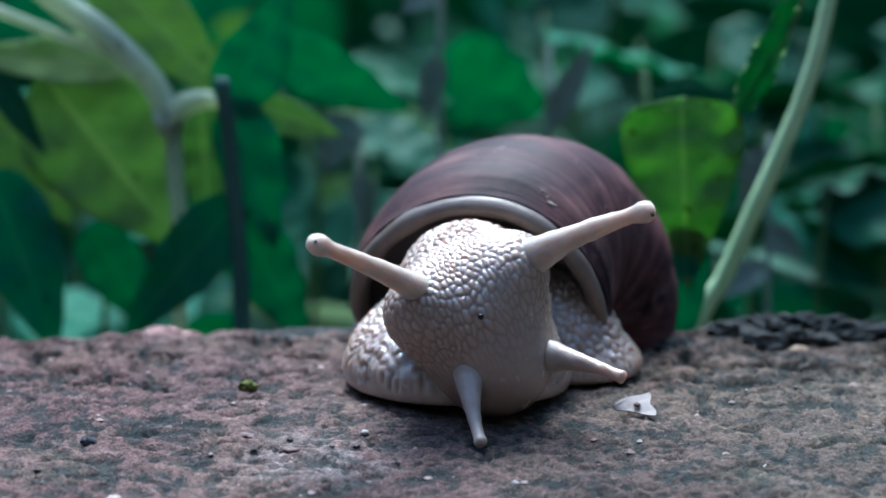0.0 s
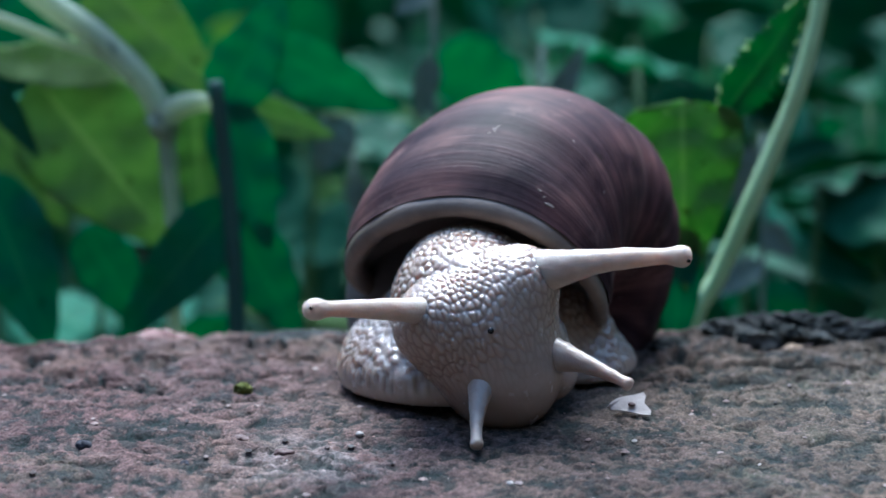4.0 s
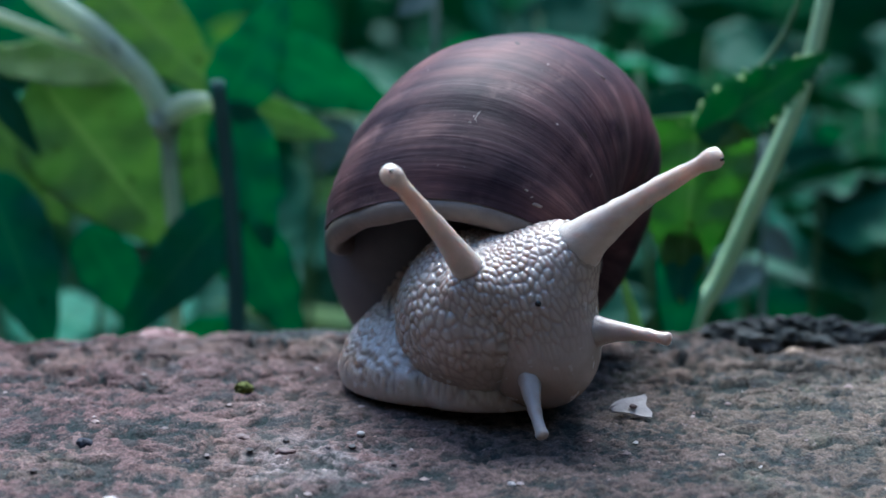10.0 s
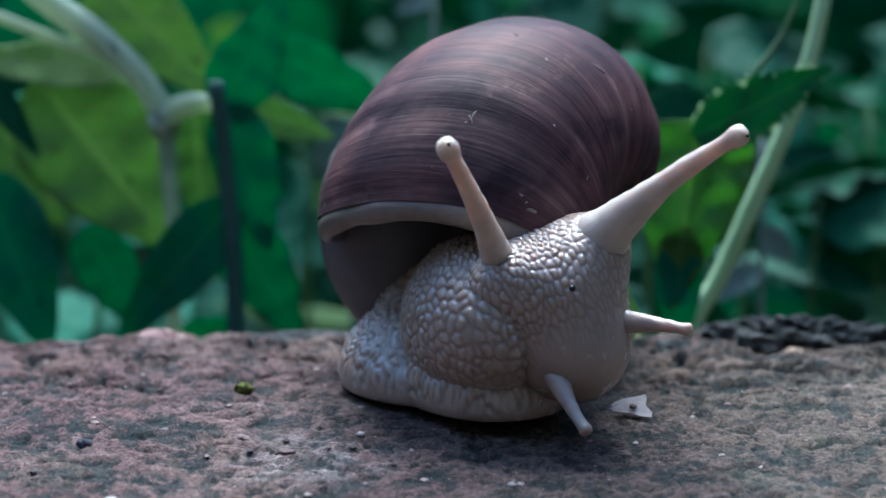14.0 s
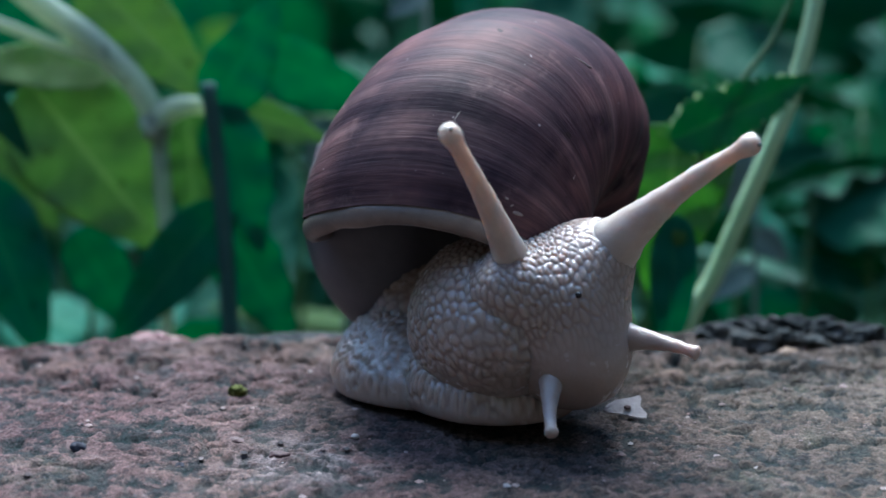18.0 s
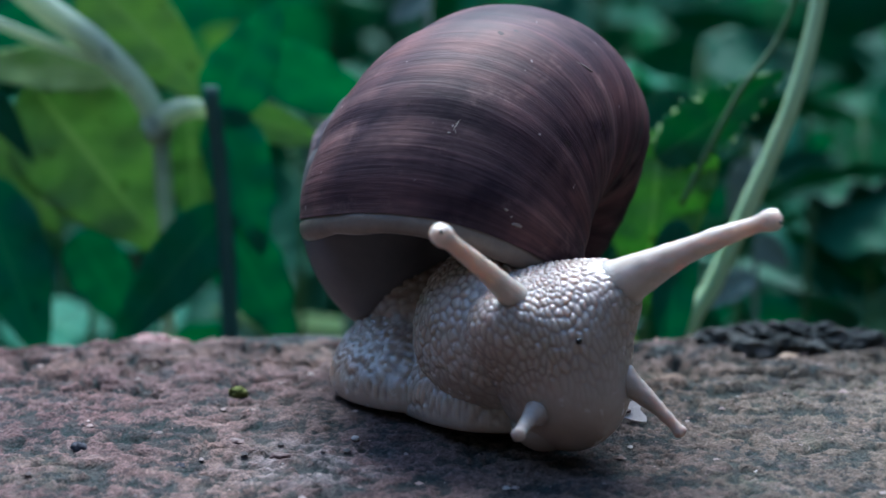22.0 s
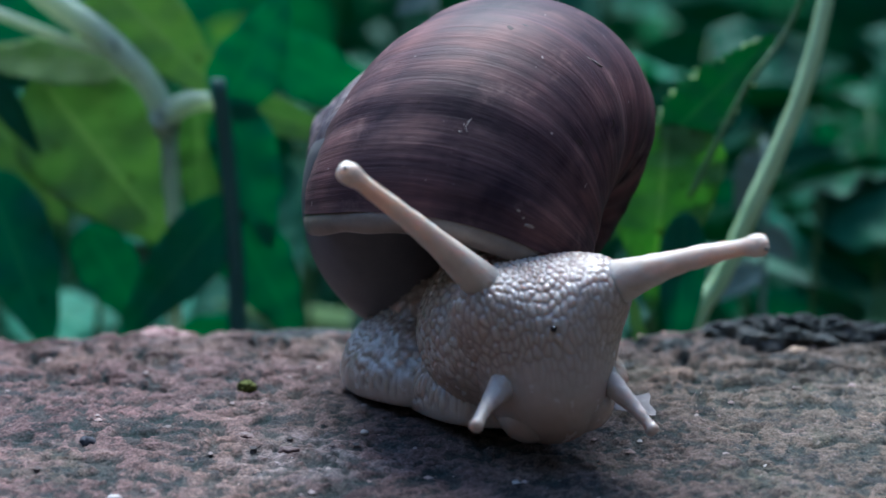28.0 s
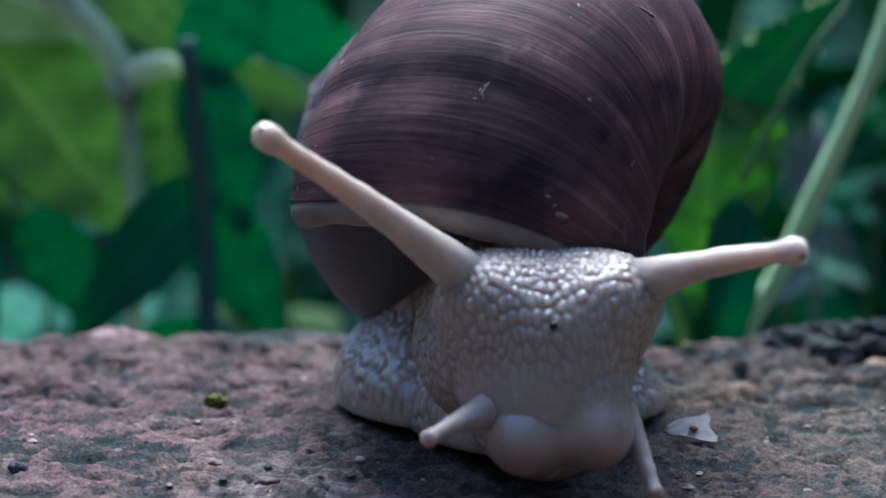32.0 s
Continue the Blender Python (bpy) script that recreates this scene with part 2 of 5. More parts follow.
def leaf_mat(name, dark, light, vein, glow, specks=0.0):
    m = Mat(name)
    v = m.coord()
    uv = m.n("TexCoord")
    sep = m.n("SeparateXYZ")
    m.link(uv.outputs["UV"], sep.inputs[0])
    info = m.n("ObjectInfo")
    c = m.ramp(m.noise(v, 120, 4, 0.6), [(0.3, dark), (0.7, light)])
    vary = m.ramp(info.outputs["Random"], [(0.0, (0.78, 0.84, 0.84)), (0.5, (1.0, 1.0, 1.0)), (1.0, (1.25, 1.18, 1.0))])
    c = m.mix(c, vary, 0.8, "MULTIPLY")
    # midrib and side veins by the leaf's own coordinates
    ax = m.math("ABSOLUTE", m.math("SUBTRACT", sep.outputs[0], 0.5))
    rib = m.math("LESS_THAN", ax, 0.022)
    side = m.math("LESS_THAN", m.math("FRACT", m.math("MULTIPLY", m.math("SUBTRACT", sep.outputs[1], m.math("MULTIPLY", ax, 0.55)), 8.0)), 0.07)
    veins = m.math("MAXIMUM", rib, m.math("MULTIPLY", side, 0.45))
    c = m.mix(c, vein, m.math("MULTIPLY", veins, 0.75))
    spots = m.ramp(m.noise(v, 300, 2, 0.5), [(0.66, (0, 0, 0)), (0.70, (1, 1, 1))])
    c = m.mix(c, (0.03, 0.04, 0.015), m.math("MULTIPLY", spots, 0.6))
    if specks:
        rim = m.math("MULTIPLY", m.math("GREATER_THAN", ax, 0.43), m.ramp(m.noise(v, 650, 2, 0.5), [(0.55, (0, 0, 0)), (0.62, (1, 1, 1))]))
        c = m.mix(c, (0.62, 0.72, 0.64), m.math("MULTIPLY", rim, specks))
    m.bump(m.math("ADD", m.noise(v, 420, 3), m.math("MULTIPLY", veins, 0.5)), 0.4, 0.0006)
    m.set(Base_Color=c, Roughness=0.65, Specular_IOR_Level=0.15)
    tr = m.n("BsdfTranslucent")
    m.link(m.mix(c, (1.2, 1.2, 0.85), 1.0, "MULTIPLY"), tr.inputs["Color"])
    mx = m.n("MixShader")
    mx.inputs[0].default_value = glow
    m.link(m.b.outputs[0], mx.inputs[1])
    m.link(tr.outputs[0], mx.inputs[2])
    m.link(mx.outputs[0], m.t.nodes["Material Output"].inputs["Surface"])
    return m.m


def plain_mat(name, lo, hi, scale, rough=0.6, bump=0.4, dist=0.0004, spec=0.5):
    m = Mat(name)
    v = m.coord()
    c = m.ramp(m.noise(v, scale, 5, 0.65), [(0.3, lo), (0.7, hi)])
    m.bump(m.noise(v, scale * 4, 4, 0.6), bump, dist)
    return m.set(Base_Color=c, Roughness=rough, Specular_IOR_Level=spec).m


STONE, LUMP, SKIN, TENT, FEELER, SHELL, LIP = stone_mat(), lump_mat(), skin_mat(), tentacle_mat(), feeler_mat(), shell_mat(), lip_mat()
LEAF_BRIGHT = leaf_mat("leaf_bright", (0.15, 0.26, 0.12), (0.22, 0.345, 0.15), (0.29, 0.41, 0.22), 0.6)
LEAF_MID = leaf_mat("leaf_mid", (0.028, 0.19, 0.13), (0.06, 0.28, 0.18), (0.09, 0.30, 0.18), 0.6)
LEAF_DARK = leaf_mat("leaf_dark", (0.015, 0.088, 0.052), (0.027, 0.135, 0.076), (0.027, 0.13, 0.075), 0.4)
LEAF_TOOTH = leaf_mat("leaf_toothed", (0.03, 0.15, 0.065), (0.065, 0.235, 0.10), (0.11, 0.27, 0.12), 0.6, 0.9)
LEAF_FRONT = leaf_mat("leaf_front", (0.10, 0.23, 0.07), (0.21, 0.38, 0.13), (0.24, 0.38, 0.15), 0.65)
STALK = plain_mat("pale_stalk", (0.36, 0.56, 0.28), (0.55, 0.74, 0.42), 140, 0.5)
VEIN = leaf_mat("pale_rib", (0.36, 0.45, 0.42), (0.54, 0.62, 0.58), (0.55, 0.62, 0.57), 0.5)
DARK_STEM = plain_mat("dark_stem", (0.012, 0.065, 0.055), (0.024, 0.10, 0.08), 120, 0.6)
STEM = plain_mat("green_stem", (0.04, 0.10, 0.03), (0.08, 0.17, 0.05), 120, 0.6)
EYE = plain_mat("eye_black", (0.006, 0.006, 0.007), (0.012, 0.012, 0.014), 300, 0.15, 0.0)
CHIP = plain_mat("white_flake", (0.36, 0.30, 0.28), (0.52, 0.45, 0.42), 300, 0.7)
MOSS = plain_mat("yellow_moss", (0.06, 0.075, 0.015), (0.20, 0.21, 0.04), 500, 0.9, 0.8)
SOIL = plain_mat("soil", (0.012, 0.014, 0.010), (0.045, 0.045, 0.028), 14, 0.95, 0.8, 0.01)
def grit_mat():
    m = Mat("grit")
    geo = m.n("NewGeometry")
    c = m.ramp(geo.outputs["Random Per Island"], [(0.0, (0.05, 0.05, 0.055)), (0.35, (0.16, 0.11, 0.10)), (0.6, (0.28, 0.22, 0.21)), (0.85, (0.30, 0.18, 0.15)), (1.0, (0.40, 0.36, 0.34))])
    m.bump(m.noise(m.coord(), 3000, 3), 0.3, 0.0002)
    return m.set(Base_Color=c, Roughness=0.8).m


GRIT = grit_mat()
CALLUS = plain_mat("shell_glaze", (0.075, 0.072, 0.078), (0.125, 0.115, 0.12), 90, 0.45, 0.2, 0.0002, 0.3)
MANTLE = plain_mat("mantle_skin", (0.15, 0.14, 0.135), (0.25, 0.23, 0.215), 150, 0.5, 0.3, 0.0003, 0.3)
SHELL_CHIP = plain_mat("shell_chip", (0.15, 0.115, 0.10), (0.27, 0.215, 0.19), 600, 0.6)
SHELL_DIRT = plain_mat("shell_dirt", (0.015, 0.011, 0.012), (0.04, 0.028, 0.026), 600, 0.8)
HEDGE = plain_mat("hedge", (0.016, 0.085, 0.07), (0.04, 0.15, 0.115), 9, 0.8, 0.8, 0.03)
# for the added unseen banks, kept dark to cut fill light on the snail
SCREEN_BROWN = plain_mat("screen_brown", (0.020, 0.020, 0.016), (0.055, 0.055, 0.042), 9, 0.8, 0.8, 0.03)
DRY = plain_mat("dry_leaf", (0.09, 0.14, 0.12), (0.18, 0.24, 0.21), 60, 0.8)
PEB_RED = plain_mat("pebble_red", (0.05, 0.024, 0.024), (0.11, 0.052, 0.048), 300, 0.7)
PEB_DARK = plain_mat("pebble_dark", (0.025, 0.025, 0.032), (0.065, 0.065, 0.08), 300, 0.9, spec=0.15)
PEB_PINK = plain_mat("pebble_pink", (0.17, 0.085, 0.082), (0.30, 0.17, 0.16), 260, 0.8)
PEB_PALE = plain_mat("pebble_pale", (0.30, 0.26, 0.25), (0.50, 0.46, 0.44), 300, 0.7)
PEB_BROWN = plain_mat("pebble_brown", (0.16, 0.10, 0.065), (0.26, 0.18, 0.12), 300, 0.8)


# ---- mesh kit ----
def part(name, mesh, material, parent, label=""):
    ob = new(name, mesh)
    if material and not mesh.materials:
        mesh.materials.append(material)
    ob.parent = parent
    return tagged(ob, label) if label else ob


def mesh_of(name, verts, faces, uvs=None, smooth=True):
    me = bpy.data.meshes.new(name)
    me.from_pydata([tuple(v) for v in verts], [], [tuple(f) for f in faces])
    if smooth:
        me.polygons.foreach_set("use_smooth", [True] * len(me.polygons))
    if uvs is not None:
        layer = me.uv_layers.new(name="UVMap")
        idx = np.empty(len(me.loops), dtype=np.int32)
        me.loops.foreach_get("vertex_index", idx)
        layer.data.foreach_set("uv", np.asarray(uvs, dtype=np.float32)[idx].ravel())
    me.update()
    return me


def hash01(i, j, k, seed):
    n = (i * 374761393 + j * 668265263 + k * 2147483647 + seed * 974634777) & 0xFFFFFFFF
    n = ((n ^ (n >> 13)) * 1274126177) & 0xFFFFFFFF
    n = ((n ^ (n >> 16)) * 2246822519) & 0xFFFFFFFF
    return ((n ^ (n >> 15)) & 0xFFFFFF) / float(0xFFFFFF)


def vnoise(p, seed=0):
    """Smooth value noise in 0..1 at the rows of p."""
    q = np.floor(p).astype(np.int64)
    f = p - q
    f = f * f * f * (f * (f * 6 - 15) + 10)
    out = 0
    for a in (0, 1):
        for b in (0, 1):
            for c in (0, 1):
                w = (f[:, 0] if a else 1 - f[:, 0]) * (f[:, 1] if b else 1 - f[:, 1]) * (f[:, 2] if c else 1 - f[:, 2])
                out = out + w * hash01(q[:, 0] + a, q[:, 1] + b, q[:, 2] + c, seed)
    return out


def fbm(p, octaves=4, seed=0, gain=0.5):
    s, a, t = 0, 1.0, 0
    for o in range(octaves):
        s = s + a * vnoise(p * 2.0 ** o, seed + 17 * o)
        t += a
        a *= gain
    return s / t


def tube(path, radii, sides=10, cap=True):
    """Verts and faces of a round tube along path (N x 3)."""
    path = np.asarray(path, float)
    n = len(path)
    tang = np.gradient(path, axis=0)
    tang /= np.linalg.norm(tang, axis=1)[:, None]
    ref = np.array([0.3, 0.9, 0.2])
    u = np.cross(tang, ref)
    u /= np.linalg.norm(u, axis=1)[:, None]
    w = np.cross(tang, u)
    an = np.linspace(0, 2 * np.pi, sides, endpoint=False)
    r = np.asarray(radii, float)[:, None, None]
    v = path[:, None] + r * (np.cos(an)[None, :, None] * u[:, None] + np.sin(an)[None, :, None] * w[:, None])
    v = v.reshape(-1, 3)
    f = [(i * sides + j, i * sides + (j + 1) % sides, (i + 1) * sides + (j + 1) % sides, (i + 1) * sides + j) for i in range(n - 1) for j in range(sides)]
    if cap:
        f += [tuple(range(sides - 1, -1, -1)), tuple(range((n - 1) * sides, n * sides))]
    return v, f


def curve_pts(pts, n=24):
    """A smooth line through a few points."""
    pts = np.asarray(pts, float)
    m = len(pts)
    out = []
    for t in np.linspace(0, m - 1 - 1e-9, n):
        i = int(t)
        f = t - i
        p0, p1, p2, p3 = pts[max(i - 1, 0)], pts[i], pts[min(i + 1, m - 1)], pts[min(i + 2, m - 1)]
        out.append(0.5 * (2 * p1 + (p2 - p0) * f + (2 * p0 - 5 * p1 + 4 * p2 - p3) * f * f + (3 * p1 - p0 - 3 * p2 + p3) * f ** 3))
    return np.array(out)


def blob(name, lobes, blend, centre, rows, cols, cell, height, stretch=(1, 1, 1), floor=None, seed=1, calm=None, flute=None):
    """A smooth body in millimetres from ellipsoid lobes (centre, radii) seen from an inner centre, with wart-like skin."""
    th = np.linspace(0.02, np.pi - 0.02, rows)[:, None]
    ph = np.linspace(0, 2 * np.pi, cols, endpoint=False)[None]
    d = np.stack([np.sin(th) * np.cos(ph), np.sin(th) * np.sin(ph), np.cos(th) + 0 * ph], -1).reshape(-1, 3)
    c0 = np.array(centre, float)

    def field(p):
        tot = 0
        for c, r in lobes:
            c, r = np.array(c, float), np.array(r, float)
            k = np.linalg.norm((p - c) / r, axis=1)
            dist = (k - 1) * min(r)
            tot = tot + np.exp(-np.clip(dist / blend, -30, 30))
        return -blend * np.log(tot)

    far = np.zeros(len(d))
    for s in np.linspace(0.5, 60, 120):
        far = np.where(field(c0 + d * s) < 0, s, far)
    lo, hi = far, far + 0.6
    for _ in range(12):
        mid = (lo + hi) / 2
        inside = field(c0 + d * mid[:, None]) < 0
        lo, hi = np.where(inside, mid, lo), np.where(inside, hi, mid)
    p = c0 + d * lo[:, None]
    # warts: cells of random seeds spread over the surface, drawn out into flutes below the height flute
    rng = np.random.default_rng(seed)
    st = np.array(stretch, float)
    w = p.copy()
    if flute is not None:
        w[:, 2] = np.where(w[:, 2] < flute, flute + (w[:, 2] - flute) / 2.6, w[:, 2])
    q = w / st + 0.9 * cell * (np.stack([fbm(p / 3.5 + o, 2, seed + o) for o in (0, 5, 11)], 1) - 0.5)
    area = 4 * np.pi * np.mean(lo) ** 2
    want = int(area / cell ** 2)
    cand = q[rng.permutation(len(q))[: want * 5]]
    seeds = []
    grid = {}
    for c in cand:
        key = tuple(np.floor(c / cell).astype(int))
        ok, gap = True, (rng.uniform(0.62, 1.0) * cell) ** 2
        for a in (-1, 0, 1):
            for b in (-1, 0, 1):
                for e in (-1, 0, 1):
                    for o in grid.get((key[0] + a, key[1] + b, key[2] + e), ()):
                        if ((o - c) ** 2).sum() < gap:
                            ok = False
        if ok:
            seeds.append(c)
            grid.setdefault(key, []).append(c)
    sd = np.array(seeds)
    f1, f2, own = np.empty(len(q)), np.empty(len(q)), np.empty(len(q))
    lift = rng.uniform(0.55, 1.0, len(sd))
    for i in range(0, len(q), 1500):
        dd = np.sqrt(((q[i:i + 1500, None] - sd[None]) ** 2).sum(-1))
        own[i:i + 1500] = lift[dd.argmin(1)]
        dd.partition(1, axis=1)
        f1[i:i + 1500], f2[i:i + 1500] = dd[:, 0], dd[:, 1]
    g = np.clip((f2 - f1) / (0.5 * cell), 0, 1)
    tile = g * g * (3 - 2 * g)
    g = tile * (0.6 + 0.4 * np.clip(1 - (f1 / (0.75 * cell)) ** 2, 0, 1)) * own
    amp = 0.45 + 0.55 * fbm(p / 6.0 + 7, 2, seed)
    if calm:
        amp = amp * (1 - 0.8 * np.clip((calm[0] - p[:, 2]) / calm[1], 0, 1))
    soft = np.clip(amp * 1.5 - 0.15, 0, 1)
    g, tile = 1 - (1 - g) * soft, 1 - (1 - tile) * soft
    p = p + d * (height * (g - 0.5) * amp + 0.7 * (fbm(p / 9.0, 2, seed + 3) - 0.5))[:, None]
    if floor is not None:
        low = p[:, 2] < floor + 0.8
        p[low, 2] = floor + 0.8 * np.exp((p[low, 2] - floor - 0.8) / 0.8) - 0.05
    v = np.concatenate([p, [c0 + (0, 0, 1) * p[0, 2:3] - c0 * (0, 0, 1)], [c0 * (1, 1, 0) + (0, 0, 1) * p[-1, 2:3]]])
    f = [(i * cols + j, (i + 1) * cols + j, (i + 1) * cols + (j + 1) % cols, i * cols + (j + 1) % cols) for i in range(rows - 1) for j in range(cols)]
    a, b = len(p), len(p) + 1
    f += [(a, j, (j + 1) % cols) for j in range(cols)]
    f += [(b, (rows - 1) * cols + (j + 1) % cols, (rows - 1) * cols + j) for j in range(cols)]
    me = mesh_of(name, v * MM, f)
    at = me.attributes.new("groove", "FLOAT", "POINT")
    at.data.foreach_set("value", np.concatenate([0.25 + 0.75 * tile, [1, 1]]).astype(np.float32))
    return me


# ---- ground, wall ----
def build_ground():
    n = 60
    xs = np.concatenate([-np.geomspace(400, 0.4, 30), np.geomspace(0.4, 400, 30)])
    X, Y = np.meshgrid(xs, xs, indexing="ij")
    p = np.stack([X.ravel(), Y.ravel(), 0 * X.ravel()], 1)
    z = -0.25 - 0.02 * fbm(p * 4, 3, 5) * (np.abs(p).max(1) < 5)
    v = np.stack([p[:, 0], p[:, 1], z], 1)
    f = [(i * n + j, (i + 1) * n + j, (i + 1) * n + j + 1, i * n + j + 1) for i in range(n - 1) for j in range(n - 1)]
    tagged(part("ground", mesh_of("ground", v, f), SOIL, None), "dark bare soil under the undergrowth", "ground", kind="structure")


def stone_height(x, y):
    """Height in millimetres of the wall's top at x, y in millimetres; it falls away towards the front."""
    v = -(y + 22.0)
    fall = 0.14 * (np.sqrt(v * v + 36) + v) / 2
    p = np.stack([x, y, 0 * x], 1)
    big = (fbm(p / 34.0, 3, 11) - 0.5) * 1.6
    mid = (fbm(p * (1 / 8.0, 1 / 9.0, 0), 4, 23, 0.5) - 0.5) * 2.2
    fine = (fbm(p / 1.3, 3, 31, 0.6) - 0.5) * 0.95
    rear = np.clip((y + 25) / 40, 0, 1)
    return big - fall + mid * (0.5 + 0.75 * rear) + fine * 0.75 - 1.1 * stone_pits(x, y, 0.5) * (0.7 + 1.7 * rear)


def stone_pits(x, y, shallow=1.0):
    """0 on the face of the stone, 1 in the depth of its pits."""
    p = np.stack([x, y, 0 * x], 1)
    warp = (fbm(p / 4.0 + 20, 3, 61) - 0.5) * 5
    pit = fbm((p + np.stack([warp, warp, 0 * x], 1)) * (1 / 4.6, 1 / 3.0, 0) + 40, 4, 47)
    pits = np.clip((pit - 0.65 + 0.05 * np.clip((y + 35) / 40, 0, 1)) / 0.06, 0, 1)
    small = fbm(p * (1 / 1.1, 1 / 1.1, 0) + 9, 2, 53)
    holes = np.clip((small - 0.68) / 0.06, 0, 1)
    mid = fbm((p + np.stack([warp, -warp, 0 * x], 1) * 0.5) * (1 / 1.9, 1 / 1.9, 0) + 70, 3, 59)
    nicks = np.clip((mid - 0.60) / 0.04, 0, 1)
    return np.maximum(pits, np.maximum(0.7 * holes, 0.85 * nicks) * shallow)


def build_wall():
    xs = np.concatenate([np.geomspace(-700, -78, 16), np.arange(-74, 74.1, 0.45), np.geomspace(78, 700, 16)])
    ys = np.concatenate([np.linspace(-520, -105, 14), np.arange(-98, 28.1, 0.45)])
    X, Y = np.meshgrid(xs, ys, indexing="ij")
    x, y = X.ravel(), Y.ravel()
    edge = 1.3 * np.clip((x + 62) / 45, 0, 1) - 0.3
    z = stone_height(x, y) + edge * np.clip((y + 12) / 40, 0, 1)
    # the back edge is broken and rounded
    brk = 26.0 + 4.0 * (fbm(np.stack([x / 6, 0 * x, 0 * x], 1), 4, 71) - 0.5)
    over = np.clip(y - brk + 5, 0, 20)
    z = z - 0.035 * over ** 2
    nx, ny = len(xs), len(ys)
    rows = [np.stack([X, Y, z.reshape(nx, ny)], -1)]
    last = rows[0][:, -1]
    down = []
    for k, dz in enumerate((2, 4, 7, 11, 18, 40, 120, 260)):
        q = last.copy()
        q[:, 2] = q[:, 2] - dz
        q[:, 1] = q[:, 1] + 1.5 + 1.5 * fbm(np.stack([q[:, 0] / 5, q[:, 2] / 5, 0 * q[:, 0]], 1), 3, 83)
        down.append(q[:, None])
    front = rows[0][:, :1].copy()
    front[..., 2] = -260
    V = np.concatenate([front] + rows + down, 1)
    side0, side1 = V[:1].copy(), V[-1:].copy()
    side0[..., 2] = side1[..., 2] = -260
    V = np.concatenate([side0, V, side1], 0)
    a, b = V.shape[:2]
    idx = np.arange(a * b).reshape(a, b)
    f = np.stack([idx[:-1, :-1], idx[1:, :-1], idx[1:, 1:], idx[:-1, 1:]], -1).reshape(-1, 4).tolist()
    me = mesh_of("stone_wall", V.reshape(-1, 3) * MM, f)
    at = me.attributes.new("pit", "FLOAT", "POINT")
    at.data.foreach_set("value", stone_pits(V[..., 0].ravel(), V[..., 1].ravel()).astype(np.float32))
    scar = np.clip(1.4 - np.hypot((V[..., 0].ravel() + 16) / 9, (V[..., 1].ravel() + 45) / 9), 0, 1)
    at = me.attributes.new("scar", "FLOAT", "POINT")
    at.data.foreach_set("value", scar.astype(np.float32))
    tagged(part("stone_wall", me, STONE, None), "weathered pitted reddish grey stone top of a low wall", "stone wall", kind="structure")


def build_hedge_screens():
    """Plain leafy banks; the unseen ones behind the camera and at its sides are added to block sky light."""
    for name, x0, x1, y0, y1, h in (("sky_screen_front", -4, 4, -2.2, -1.6, 2.0), ("sky_screen_left", -3.0, -2.4, -1.6, 3, 1.6), ("sky_screen_right", 2.4, 3.0, -1.6, 3, 2.5), ("hedge_wall_back", -4, 4, 3.0, 3.6, 1.5)):
        n = 24
        v, f = [], []
        g = np.linspace(0, 1, n)
        A, B = np.meshgrid(g, g, indexing="ij")
        sides = [((x0, y0), (x1, y0)), ((x1, y0), (x1, y1)), ((x1, y1), (x0, y1)), ((x0, y1), (x0, y0))]
        for (ax, ay), (bx, by) in sides:
            o = len(v)
            P = np.stack([ax + (bx - ax) * A, ay + (by - ay) * A, -0.3 + (h + 0.3) * B], -1).reshape(-1, 3)
            v += (P + 0.16 * (np.stack([fbm(P * 4 + k, 3, 7 + k) for k in (0, 9, 18)], 1) - 0.5)).tolist()
            f += [(o + i * n + j, o + (i + 1) * n + j, o + (i + 1) * n + j + 1, o + i * n + j + 1) for i in range(n - 1) for j in range(n - 1)]
        o = len(v)
        P = np.stack([x0 + (x1 - x0) * A, y0 + (y1 - y0) * B, h + 0 * A], -1).reshape(-1, 3)
        v += (P + 0.16 * (np.stack([fbm(P * 4 + k, 3, 7 + k) for k in (0, 9, 18)], 1) - 0.5)).tolist()
        f += [(o + i * n + j, o + (i + 1) * n + j, o + (i + 1) * n + j + 1, o + i * n + j + 1) for i in range(n - 1) for j in range(n - 1)]
        tagged(part(name, mesh_of(name, np.array(v), f), HEDGE if "back" in name else SCREEN_BROWN, None), "dark green leafy hedge bank" if "back" in name else "dark brownish unseen bank added to block sky light", "hedge", kind="structure")


build_ground()
build_wall()
build_hedge_screens()


def wall_z(x, y):
    """Height in millimetres of the wall at one place."""
    e = 1.3 * min(max((x + 62) / 45, 0), 1) - 0.3
    return float(stone_height(np.array([float(x)]), np.array([float(y)]))[0] + e * min(max((y + 12) / 40, 0), 1))


